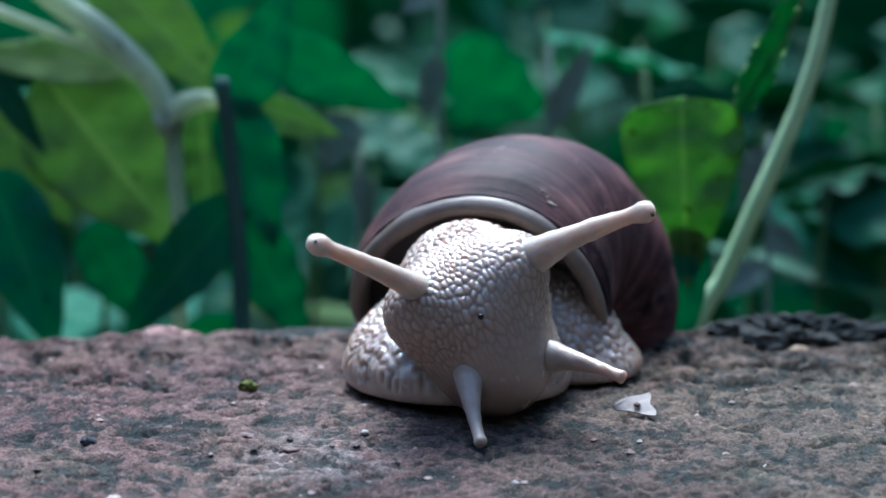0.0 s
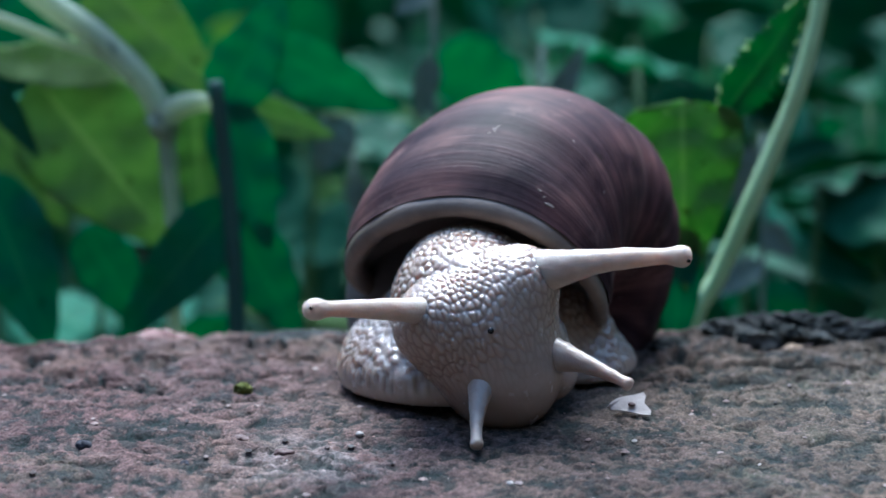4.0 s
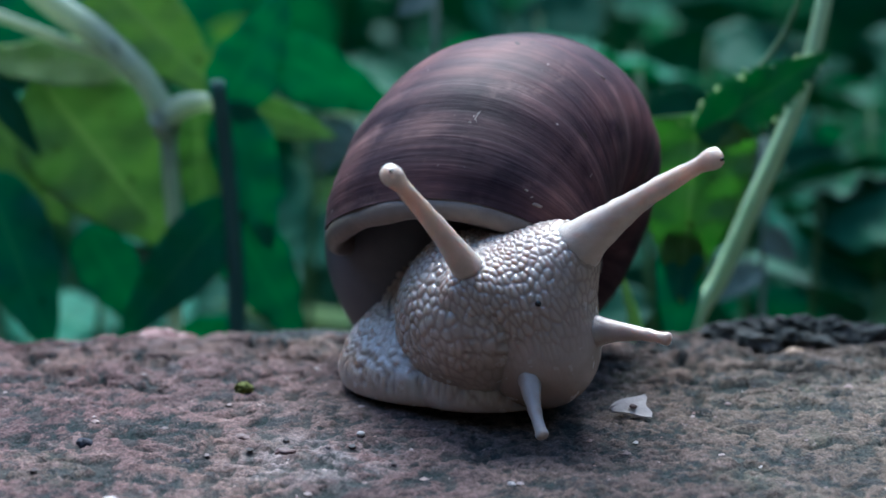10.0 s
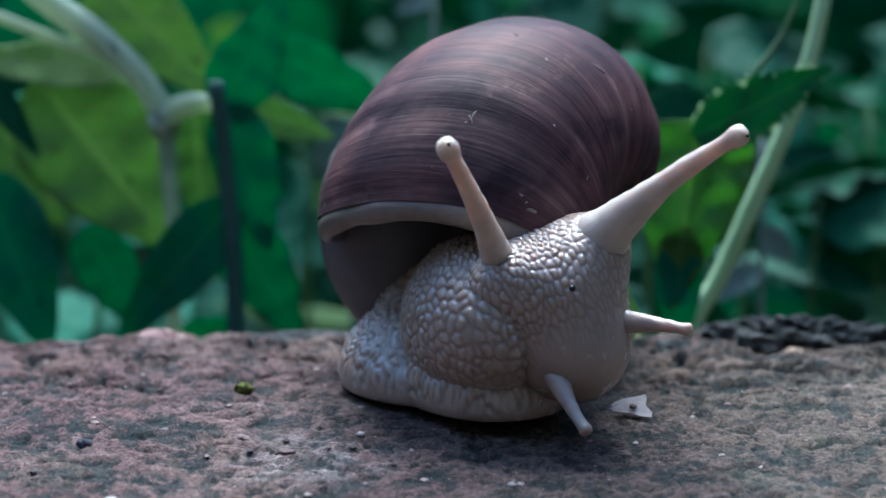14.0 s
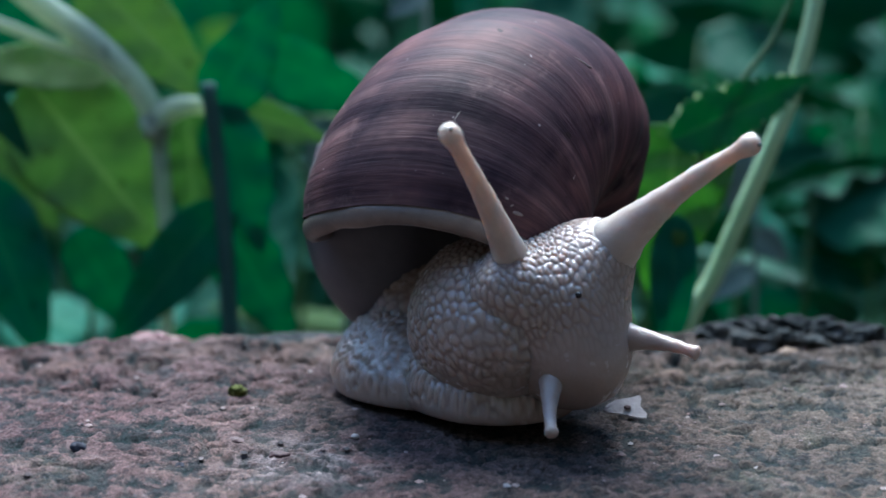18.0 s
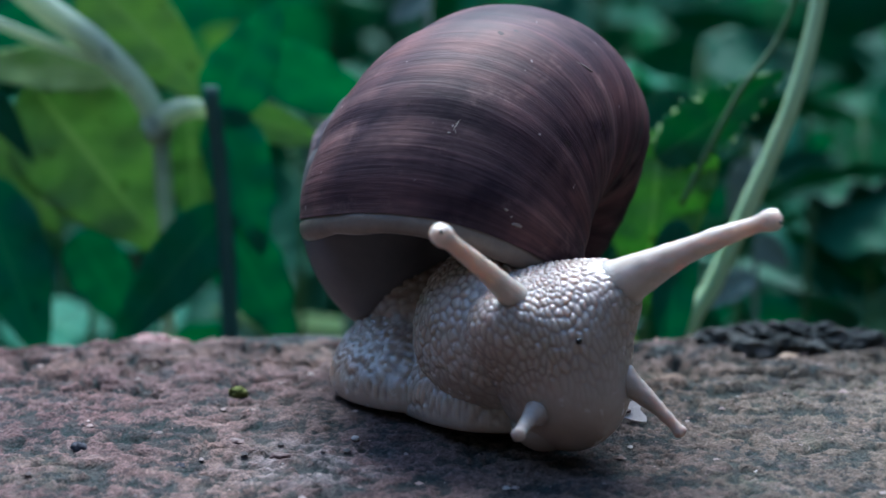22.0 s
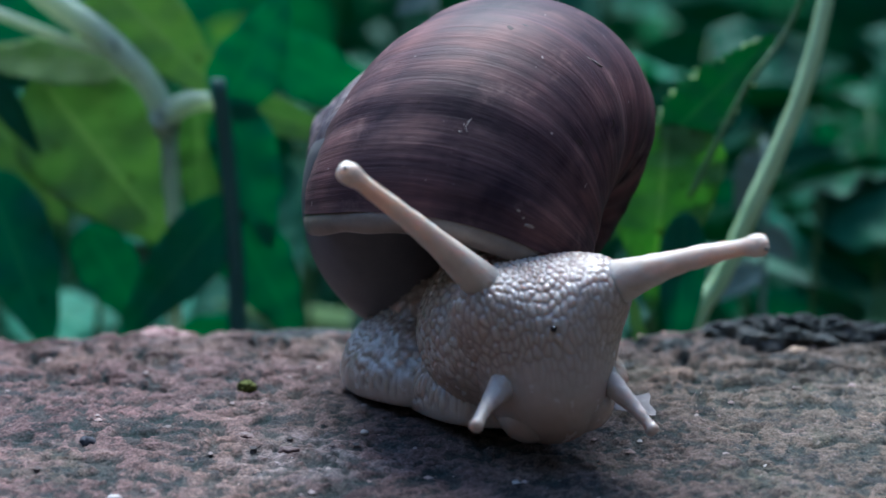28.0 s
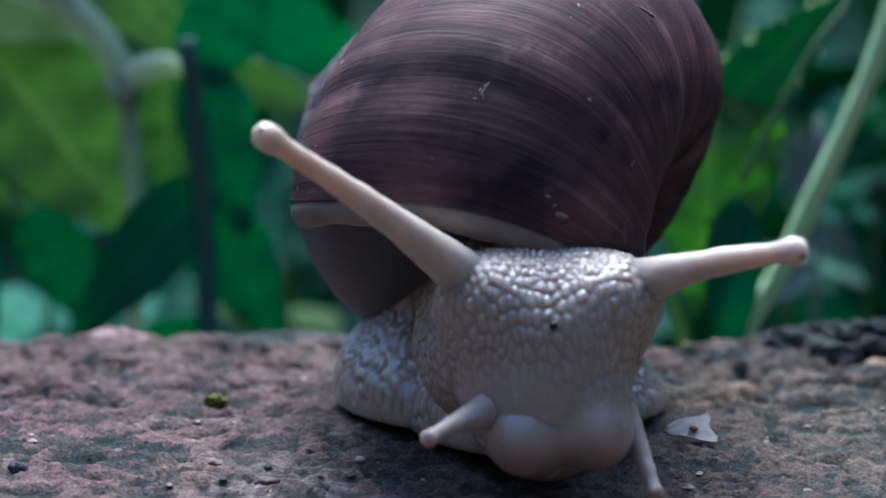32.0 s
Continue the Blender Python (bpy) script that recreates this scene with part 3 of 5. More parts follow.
def lumpy(name, radii, seed, rough=0.25, res=26, freq=1.4):
    """An uneven stone, in millimetres, resting on z = 0."""
    rows, cols = res, res * 2
    th = np.linspace(0.01, np.pi - 0.01, rows)[:, None]
    ph = np.linspace(0, 2 * np.pi, cols, endpoint=False)[None]
    d = np.stack([np.sin(th) * np.cos(ph), np.sin(th) * np.sin(ph), np.cos(th) + 0 * ph], -1).reshape(-1, 3)
    q = d * np.array(radii) / (radii[2] * 1.5) * freq
    k = 1 + rough * 2 * (fbm(q + seed, 5, seed, 0.55) - 0.5)
    k = k * (1 - 0.3 * np.clip((vnoise(q * 2.2 + 3, seed + 9) - 0.6) / 0.15, 0, 1) * min(rough * 2, 1))
    p = d * k[:, None] * np.array(radii)
    p[:, 2] += 0.62 * radii[2]
    f = [(i * cols + j, (i + 1) * cols + j, (i + 1) * cols + (j + 1) % cols, i * cols + (j + 1) % cols) for i in range(rows - 1) for j in range(cols)]
    f += [tuple(range(cols)), tuple(range(rows * cols - 1, (rows - 1) * cols - 1, -1))]
    return mesh_of(name, p * MM, f)


def pebble(name, x, y, radii, mat, label, category, seed, rough=0.25, res=14, freq=1.4, turn=0, sink=0.0):
    ob = part(name, lumpy(name, radii, seed, rough, res, freq), mat, None)
    ob.matrix_basis = pose(x * MM, y * MM, (wall_z(x, y) - sink) * MM, 0, 0, turn)
    return tagged(ob, label, category)


# ---- small things on the wall ----
pebble("rock_lump", 49.5, 17.0, (12.5, 6.5, 3.7), LUMP, "dark porous rough lump of rock on the wall's edge", "rock", 3, 0.42, 130, 2.3, 0, 0.8)
pebble("rock_lump", 32.0, 15.0, (5.0, 3.6, 1.8), LUMP, "low dark rough crust of rock on the wall's edge", "rock", 9, 0.3, 60, 2.0, 20, 0.4)
pebble("rock_lump", -20.0, 20.0, (8.5, 5.0, 1.5), LUMP, "dark rough crust of rock on the wall's edge", "rock", 14, 0.2, 60, 1.0, 10, 1.0)
pebble("pebble", -40.0, 21.0, (4.6, 3.0, 2.1), PEB_PINK, "pinkish rough pebble set in the wall's edge", "pebble", 15, 0.35, 30, 1.5, 0, 1.7)
pebble("pebble", -43.8, -38.7, (1.15, 1.1, 0.95), PEB_DARK, "dark rounded pebble lying on the stone", "pebble", 18, 0.3, 16, 1.6, 0, 0.8)
pebble("pebble", -19.2, -42.5, (1.3, 1.1, 0.6), PEB_RED, "dark red rounded pebble lying on the stone", "pebble", 21, 0.3, 14, 1.6, 0, 0.55)
pebble("pebble", -31.0, -43.9, (0.8, 0.9, 0.5), PEB_DARK, "small bluish dark pebble lying on the stone", "pebble", 25, 0.3, 12, 1.5, 0, 0.5)
cam.data.dof.focus_object = pebble("pebble", -10.3, -37.2, (0.5, 0.45, 0.35), PEB_PALE, "tiny white pebble lying on the stone", "pebble", 28, 0.2, 10, 1.2, 0, 0.1)
pebble("pebble", 48.0, 8.0, (1.9, 1.4, 1.1), PEB_BROWN, "light brown pebble against the dark rock", "pebble", 31, 0.25, 14, 1.3, 30, 0.2)
pebble("pebble", -24.8, -36.6, (1.5, 1.1, 0.5), PEB_RED, "small rusty pebble set in the stone", "pebble", 35, 0.35, 14, 1.6, 0, 0.5)
pebble("pebble", -38.4, -58.4, (0.9, 0.8, 0.5), PEB_PALE, "small white pebble lying on the stone", "pebble", 37, 0.25, 12, 1.3, 0, 0.1)
pebble("pebble", 7.7, -53.4, (0.5, 0.5, 0.35), PEB_PALE, "tiny white pebble lying on the stone", "pebble", 38, 0.25, 10, 1.3, 0, 0.1)
pebble("slab", 55.0, -9.0, (6.0, 4.0, 0.6), PEB_DARK, "flat dark grey slab set in the stone", "stone", 47, 0.2, 24, 1.2, 0, 0.5)
pebble("moss_tuft", -26.0, -17.0, (1.2, 1.0, 0.8), MOSS, "small yellow-green tuft of moss", "moss", 41, 0.6, 30, 5.0, 0, -0.1)
pebble("moss_tuft", -37.0, 1.0, (1.3, 1.2, 0.7), MOSS, "small olive tuft of moss in a pit", "moss", 44, 0.45, 20, 3.0, 0, 0.1)


def flake():
    """A thin curled chip with a torn outline."""
    n, m = 10, 7
    v = []
    for k in range(2):
        for i in range(n):
            for j in range(m):
                a, b = i / (n - 1), j / (m - 1)
                w = 1.9 * (0.12 + 0.88 * a ** 0.8)
                x = -2.4 + 4.8 * a + 0.25 * math.sin(9 * b)
                y = (b - 0.5) * 2 * w + 0.3 * math.sin(5 * a)
                v.append((x, y, 0.55 * b + 0.35 * (a - 0.4) ** 2 - k * 0.22))
    f = []
    q = n * m
    for i in range(n - 1):
        for j in range(m - 1):
            o = i * m + j
            f += [(o, o + m, o + m + 1, o + 1), (q + o, q + o + 1, q + o + m + 1, q + o + m)]
    rim = [j for j in range(m)] + [i * m + m - 1 for i in range(1, n)] + [(n - 1) * m + j for j in range(m - 2, -1, -1)] + [i * m for i in range(n - 2, 0, -1)]
    for a, b in zip(rim, rim[1:] + rim[:1]):
        f.append((a, b, q + b, q + a))
    ob = part("flake", mesh_of("flake", np.array(v) * MM, f, smooth=False), CHIP, None)
    ob.matrix_basis = pose(22.9 * MM, -27.9 * MM, (wall_z(22.9, -27.9) + 1.0) * MM, 30, -4, 12)
    tagged(ob, "small white torn flake lying on the stone", "flake")
    d = part("speck", lumpy("speck", (0.45, 0.4, 0.2), 5, 0.2, 8), PEB_RED, ob, "brown speck")
    d.location = (0.5 * MM, -0.2 * MM, 0.35 * MM)


flake()


def grit():
    """Loose grains strewn over the wall, too many to count."""
    g = np.random.default_rng(4)
    base = np.array([(1, 0, 0), (-1, 0, 0), (0, 1, 0), (0, -1, 0), (0, 0, 1), (0, 0, -1), (.7, .7, .3), (-.7, .7, .3), (.7, -.7, .3), (-.7, -.7, .3)])
    faces = [(4, 6, 0), (4, 2, 6), (4, 7, 2), (4, 1, 7), (4, 9, 1), (4, 3, 9), (4, 8, 3), (4, 0, 8), (0, 6, 2), (2, 7, 1), (1, 9, 3), (3, 8, 0)]
    n = 520
    x, y = g.uniform(-66, 66, n), g.uniform(-92, 24, n)
    z = stone_height(x, y) + (1.3 * np.clip((x + 62) / 45, 0, 1) - 0.3) * np.clip((y + 12) / 40, 0, 1)
    V, F = [], []
    for i in range(n):
        s = 0.16 + 0.5 * g.random() ** 3
        q = base * g.uniform(0.6, 1.2, (10, 1)) * s * (1, 1, 0.7)
        F += [tuple(a + 10 * i for a in f) for f in faces]
        V.append(q + (x[i], y[i], z[i] + 0.1 * s))
    ob = part("grit", mesh_of("grit", np.concatenate(V) * MM, F, smooth=False), GRIT, None)
    tagged(ob, "loose grey and reddish grains strewn over the stone", "grit", kind="stuff")


grit()


# ---- plants behind the wall ----
def leaf_mesh(name, length, width, droop, fold, teeth, wave, seed, tipw=1.0):
    """A leaf in millimetres along +y from its base at the origin, face up; a thin solid blade."""
    n, m = (34 if teeth < 0.2 else 136), 15
    t = np.linspace(0, 1, n)[:, None]
    u = np.linspace(-1, 1, m)[None]
    prof = np.sin(np.pi * np.clip(t, 0, 1) ** (0.62 * tipw)) ** 0.85
    tooth = 1 + teeth * (np.abs(((t * 15) % 1) - 0.5) * 2 - 0.5) * np.clip(1.3 * t * (1.15 - t) * 3, 0, 1)
    half = width / 2 * prof * tooth + 0.02 * length * (1 - t) * 0.4
    x = u * half
    y = length * t + 0 * u
    q = np.stack([x.ravel() * 0.12, y.ravel() * 0.12, 0 * y.ravel()], 1) + seed
    z = -droop * length * t ** 2 + fold * np.abs(u) * half + wave * width * (fbm(q, 3, seed).reshape(n, m) - 0.5) + 0.03 * width * np.abs(u) * np.sin(t * 26)
    top = np.stack([x, y, z], -1).reshape(-1, 3)
    th = 0.012 * width * (0.3 + 0.7 * (1 - np.abs(u)) + 0 * t)
    th = th + 0.02 * width * np.exp(-(u / 0.09) ** 2) * (1 - 0.8 * t)
    bot = top - np.stack([0 * th, 0 * th, th], -1).reshape(-1, 3)
    uv1 = np.stack([(u + 1) / 2 + 0 * t, t + 0 * u], -1).reshape(-1, 2)
    idx = np.arange(n * m).reshape(n, m)
    f = np.stack([idx[:-1, :-1], idx[:-1, 1:], idx[1:, 1:], idx[1:, :-1]], -1).reshape(-1, 4).tolist()
    g = (np.stack([idx[:-1, :-1], idx[1:, :-1], idx[1:, 1:], idx[:-1, 1:]], -1).reshape(-1, 4) + n * m).tolist()
    rim = list(idx[0]) + list(idx[1:, -1]) + list(idx[-1, -2::-1]) + list(idx[-2:0:-1, 0])
    h = [(b, a, a + n * m, b + n * m) for a, b in zip(rim, rim[1:] + rim[:1])]
    return mesh_of(name, np.concatenate([top, bot]) * MM, f + g + h, np.concatenate([uv1, uv1]))


def aim(base, tip, face=(0, -1, 0), spin=0.0):
    """Pose of a leaf from its base to its tip (millimetres), its face turned as near as can be to face."""
    b, t = Vector(base), Vector(tip)
    y = (t - b).normalized()
    z = Vector(face)
    z = (z - y * z.dot(y)).normalized()
    x = y.cross(z)
    m = Matrix((x, y, z)).transposed().to_4x4()
    return Matrix.Translation(b * MM) @ m @ Matrix.Rotation(radians(spin), 4, "Y")


def stem(name, pts, r0, r1, mat, parent, label="", n=24, sides=10):
    p = curve_pts(pts, n)
    r = np.linspace(r0, r1, n) * (1 + 0.08 * (fbm(p * 0.15, 2, 4) - 0.5))
    v, f = tube(p, r, sides)
    return part(name, mesh_of(name, v * MM, f), mat, parent, label)


# broad-leaved plant with a pale ribbed fork
broad = tagged(new("broadleaf_plant"), "broad-leaved green plant with pale ribs growing behind the wall", "plant")
stem("stem", [(-42, 76, -250), (-43, 75.5, -80), (-43.7, 74.5, -8.6), (-43.5, 74.5, 2.4), (-43.7, 74.5, 11.6), (-44.2, 74.5, 18.9), (-44.7, 74.3, 27)], 1.1, 1.5, VEIN, broad, "pale green upright stem")
stem("rib", [(-44.7, 74, 24.4), (-45.5, 74, 28.2), (-47.7, 74, 32.6), (-51.3, 74, 36.6), (-56.1, 74.5, 40.9), (-61.5, 75, 44.5), (-66.8, 75.5, 48.8), (-72, 76, 54)], 2.1, 2.3, VEIN, broad, "thick pale rib of the leaf")
stem("rib", [(-45.9, 73.5, 25.6), (-43.2, 73.5, 28.6), (-39.6, 73.5, 29.8), (-36.0, 73.5, 29.4), (-31.0, 74, 28.8)], 2.5, 0.7, VEIN, broad, "pale side rib of the leaf")
stem("rib", [(-53.6, 75, 37.0), (-59.9, 75, 39.0), (-65.3, 75.5, 41.0), (-70.7, 76, 43.0), (-76, 76.5, 44.8)], 0.8, 1.0, VEIN, broad, "pale side rib of the leaf")
for base, tip, w, dr, fold, sp, mt in (((-57, 77.5, 51), (-36.2, 77, 30.5), 13, 0.03, 0.08, 8, LEAF_BRIGHT), ((-51.0, 78, 35.2), (-78, 78, 37.0), 9, 0.05, 0.08, 14, LEAF_BRIGHT),
                                      ((-66, 79, 33.5), (-44.6, 79, 6.5), 22, 0.03, 0.06, 6, LEAF_BRIGHT),
                                      ((-40.4, 78, 30), (-39.2, 78, 10.6), 11.5, 0.04, 0.1, -10, LEAF_BRIGHT), ((-76, 84, 29.5), (-62.5, 84, 9.4), 12, 0.08, 0.1, -10, LEAF_BRIGHT),
                                      ((-32.8, 76, 28.9), (-18.2, 76, 24.2), 6.2, 0.06, 0.15, 14, LEAF_BRIGHT), ((-73, 72, 34), (-65.0, 72, 21.5), 4.6, 0.1, 0.2, 10, LEAF_DARK),
                                      ((-73, 68, 19), (-62.5, 68, -9.5), 13.5, 0.06, 0.1, -10, LEAF_MID), ((-60, 88, 8), (-50, 90, -10), 10, 0.1, 0.1, 8, LEAF_MID)):
    lf = part("leaf", leaf_mesh("leaf", (Vector(tip) - Vector(base)).length * 1.05, w, dr, fold, 0.04, 0.10, 3 + int(w)), mt, broad)
    lf.matrix_basis = aim(base, tip, (0.1, -1, 0.35), sp)

dark = tagged(new("nettle_plant"), "dark green leafy plant in deep shade behind the wall", "plant")
stem("stem", [(-32, 66, -250), (-32.5, 66, -60), (-33, 66, -4), (-34, 65.5, 16), (-35.7, 64, 34)], 1.8, 1.3, DARK_STEM, dark, "dark upright stem", sides=8)
for base, tip, w, dr, sp, mt in (((-35.7, 69, 29), (-24.4, 70, 47.5), 11.5, 0.1, 10, LEAF_MID), ((-33.3, 66, 15), (-52.5, 66, -8.5), 10.5, 0.10, 10, LEAF_MID), ((-34.6, 68, 30.5), (-27.2, 68, 6.5), 10.5, 0.1, -16, LEAF_MID),
                                 ((-34.7, 72, 12.5), (-23.6, 72, -9), 12.5, 0.1, 12, LEAF_MID), ((-31, 104, 37), (-7.5, 105, 24.5), 11.5, 0.1, 12, LEAF_MID)):
    lf = part("leaf", leaf_mesh("leaf", (Vector(tip) - Vector(base)).length, w, dr, 0.15, 0.08, 0.1, 5 + int(w)), mt, dark)
    lf.matrix_basis = aim(base, tip, (0.1, -1, -0.2), sp)

grass = tagged(new("grass_stalk"), "long pale green bent stalk leaning behind the wall", "stalk")
stem("stem", [(30, 50, -250), (33, 50, -30), (37.6, 50, -3.5), (41.8, 50, 5.1), (46.2, 50, 15.4), (50.6, 50, 25.8), (53.8, 50, 34.4), (56.8, 51, 46.5), (60, 54, 66)], 1.6, 1.15, STALK, grass, "pale round stalk", 60, 12)

droop = tagged(new("drooping_leaf_plant"), "limp green leaf hanging beside the wall's edge", "plant")
stem("stem", [(62, 49, 85), (56, 47, 60), (51, 45.5, 44), (44, 43.5, 34), (36, 42.5, 18)], 0.35, 0.5, STEM, droop, "thin stem")
front_leaf = part("leaf", leaf_mesh("leaf", 29, 18, 0.03, 0.10, 0.06, 0.34, 33, 0.66), LEAF_FRONT, droop, "crumpled light green drooping leaf")
tooth_leaf = part("leaf", leaf_mesh("leaf", 23.5, 9.0, 0.06, 0.12, 0.30, 0.10, 37), LEAF_TOOTH, droop, "toothed green leaf with pale edge specks")
small_leaf = part("leaf", leaf_mesh("leaf", 16, 3.0, 0.1, 0.2, 0.0, 0.05, 39), LEAF_BRIGHT, droop)
low_leaf = part("leaf", leaf_mesh("leaf", 24, 7, 0.05, 0.2, 0.03, 0.1, 43), LEAF_MID, droop)
low_leaf.matrix_basis = aim((35.5, 42, 16), (34.5, 42, -8), (0.1, -1, 0.2), 10)
small_leaf.matrix_basis = aim((29.5, 41, -7), (26.8, 40, 8), (0.3, -1, 0.2), 30)

# withered stalks with grey dry leaves among the green
for sx, sy, pts, lv in ((-16, 112, 20, (((-17, 112, 24), (-22.5, 112, 14), 8), ((-16, 112, 14), (-14, 112, 4), 4))), (-2, 118, 48, (((-2, 118, 46), (-9, 118, 42), 5), ((-2, 118, 34), (-5, 118, 22), 5))),
                        (17, 116, 36, (((17, 116, 22), (25, 116, 37), 5), ((17, 116, 16), (21, 116, 8), 4))), (54, 100, 22, (((54, 100, 20), (49, 100, 9), 6), ((54, 100, 6), (60, 100, 1), 5), ((54, 100, 0), (45, 100, -6), 5))),
                        (-52, 108, 12, (((-52, 108, 10), (-45, 108, 3), 6), ((-52, 108, 4), (-60, 108, -4), 5)))):
    wp = tagged(new("withered_plant"), "withered plant with grey dry leaves in the undergrowth", "plant", "withered plants behind the wall")
    stem("stem", [(sx + 4, sy, -250), (sx + 1, sy, -100), (sx, sy, pts)], 0.9, 0.5, DRY, wp, "dry grey stem", 14, 7)
    for base, tip, w in lv:
        lf = part("leaf", leaf_mesh("leaf", (Vector(tip) - Vector(base)).length, w, 0.1, 0.2, 0.05, 0.15, 3 + int(w)), DRY, wp, "dry grey curled leaf")
        lf.matrix_basis = aim(base, tip, (0.1, -1, 0.4), 10)

# filling undergrowth, plant by plant
rng = random.Random(5)
kinds = [leaf_mesh("leaf", 30, 17, 0.12, 0.12, 0.07, 0.14, 51), leaf_mesh("leaf", 34, 13, 0.2, 0.2, 0.12, 0.10, 52), leaf_mesh("leaf", 26, 20, 0.05, 0.1, 0.04, 0.18, 53), leaf_mesh("leaf", 46, 7, 0.3, 0.25, 0.0, 0.06, 54)]
leafs = {}
for mt in (LEAF_BRIGHT, LEAF_MID, LEAF_DARK):
    for i, me in enumerate(kinds):
        c = me.copy()
        c.materials.append(mt)
        leafs[mt.name, i] = c


def weed(x, y, top, bright, count, seed):
    r = random.Random(seed)
    ob = tagged(new("weed"), "leafy green weed in the shaded undergrowth", "weed", "weeds behind the wall")
    ob.location = (x * MM, y * MM, -0.25)
    lean = r.uniform(-15, 15)
    stem("stem", [(0, 0, 0), (lean * 0.3, 2, (top + 250) * 0.5), (lean, 4, top + 250)], 1.6, 0.5, STEM, ob, "", 14, 7)
    for k in range(count):
        h = top + 250 - (k + r.random()) * (150.0 / count)
        f = h / (top + 250)
        a = k * 2.4 + r.uniform(-0.5, 0.5)
        d = Vector((math.cos(a), math.sin(a) * 0.8, r.uniform(-0.5, 0.35)))
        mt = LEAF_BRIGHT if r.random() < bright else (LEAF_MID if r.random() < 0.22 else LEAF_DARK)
        lf = new("leaf", leafs[mt.name, r.randrange(4)])
        lf.parent = ob
        b = Vector((lean * f * f, 3 * f, h))
        lf.matrix_basis = aim(b, b + d, (r.uniform(-0.5, 0.5), r.uniform(-1, 0.2), r.uniform(-0.5, 1.0))) @ Matrix.Scale(r.uniform(0.7, 1.3), 4)


for i in range(64):
    y = 105 + 330 * (i / 64.0) ** 1.1 + rng.uniform(-12, 12)
    half = (372 + y) * 0.19
    x = rng.uniform(-half, half)
    weed(x, y, rng.uniform(5, 75) if y > 190 else rng.uniform(5, 40), 0.1 if x < -25 else 0.05, rng.randrange(7, 11), 100 + i)

# dense growth further back, beyond counting
def thicket():
    g = np.random.default_rng(8)
    V, F, U = [], [], []
    n = 12500
    o = 0
    for i in range(n):
        y = 0.5 + 1.9 * g.random() ** 1.5
        x = g.uniform(-1.6, 1.6)
        z = -0.26 + g.random() * (0.36 + 0.5 * max(y - 0.6, 0))
        L = g.uniform(0.03, 0.06) * (1 + 0.5 * y)
        d = g.normal(size=3) * (1, 1, 0.6)
        d /= np.linalg.norm(d)
        s = np.cross(d, g.normal(size=3))
        s /= np.linalg.norm(s)
        nn = np.cross(d, s)
        c = np.array([x, y, z])
        w = L * g.uniform(0.22, 0.36)
        V += [c, c + d * L * 0.35 + s * w, c + d * L * 0.4 - nn * w * 0.25, c + d * L * 0.35 - s * w, c + d * L]
        F += [(o, o + 1, o + 2), (o, o + 2, o + 3), (o + 1, o + 4, o + 2), (o + 2, o + 4, o + 3)]
        U += [(0.5, 0.0), (1.0, 0.4), (0.53, 0.4), (0.0, 0.4), (0.5, 1.0)]
        o += 5
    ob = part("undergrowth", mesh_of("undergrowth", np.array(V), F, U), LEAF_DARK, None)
    tagged(ob, "dense dark green undergrowth behind the wall", "undergrowth", kind="stuff")


thicket()



# ---- the snail ----
snail = tagged(new("snail"), "large snail with a brown shell crawling over the stone edge", "snail")


SHELL_MARKS = ((0.375, 0.389), (0.090, 1.061), (0.483, 0.138), (1.046, 0.773), (0.976, 0.302))


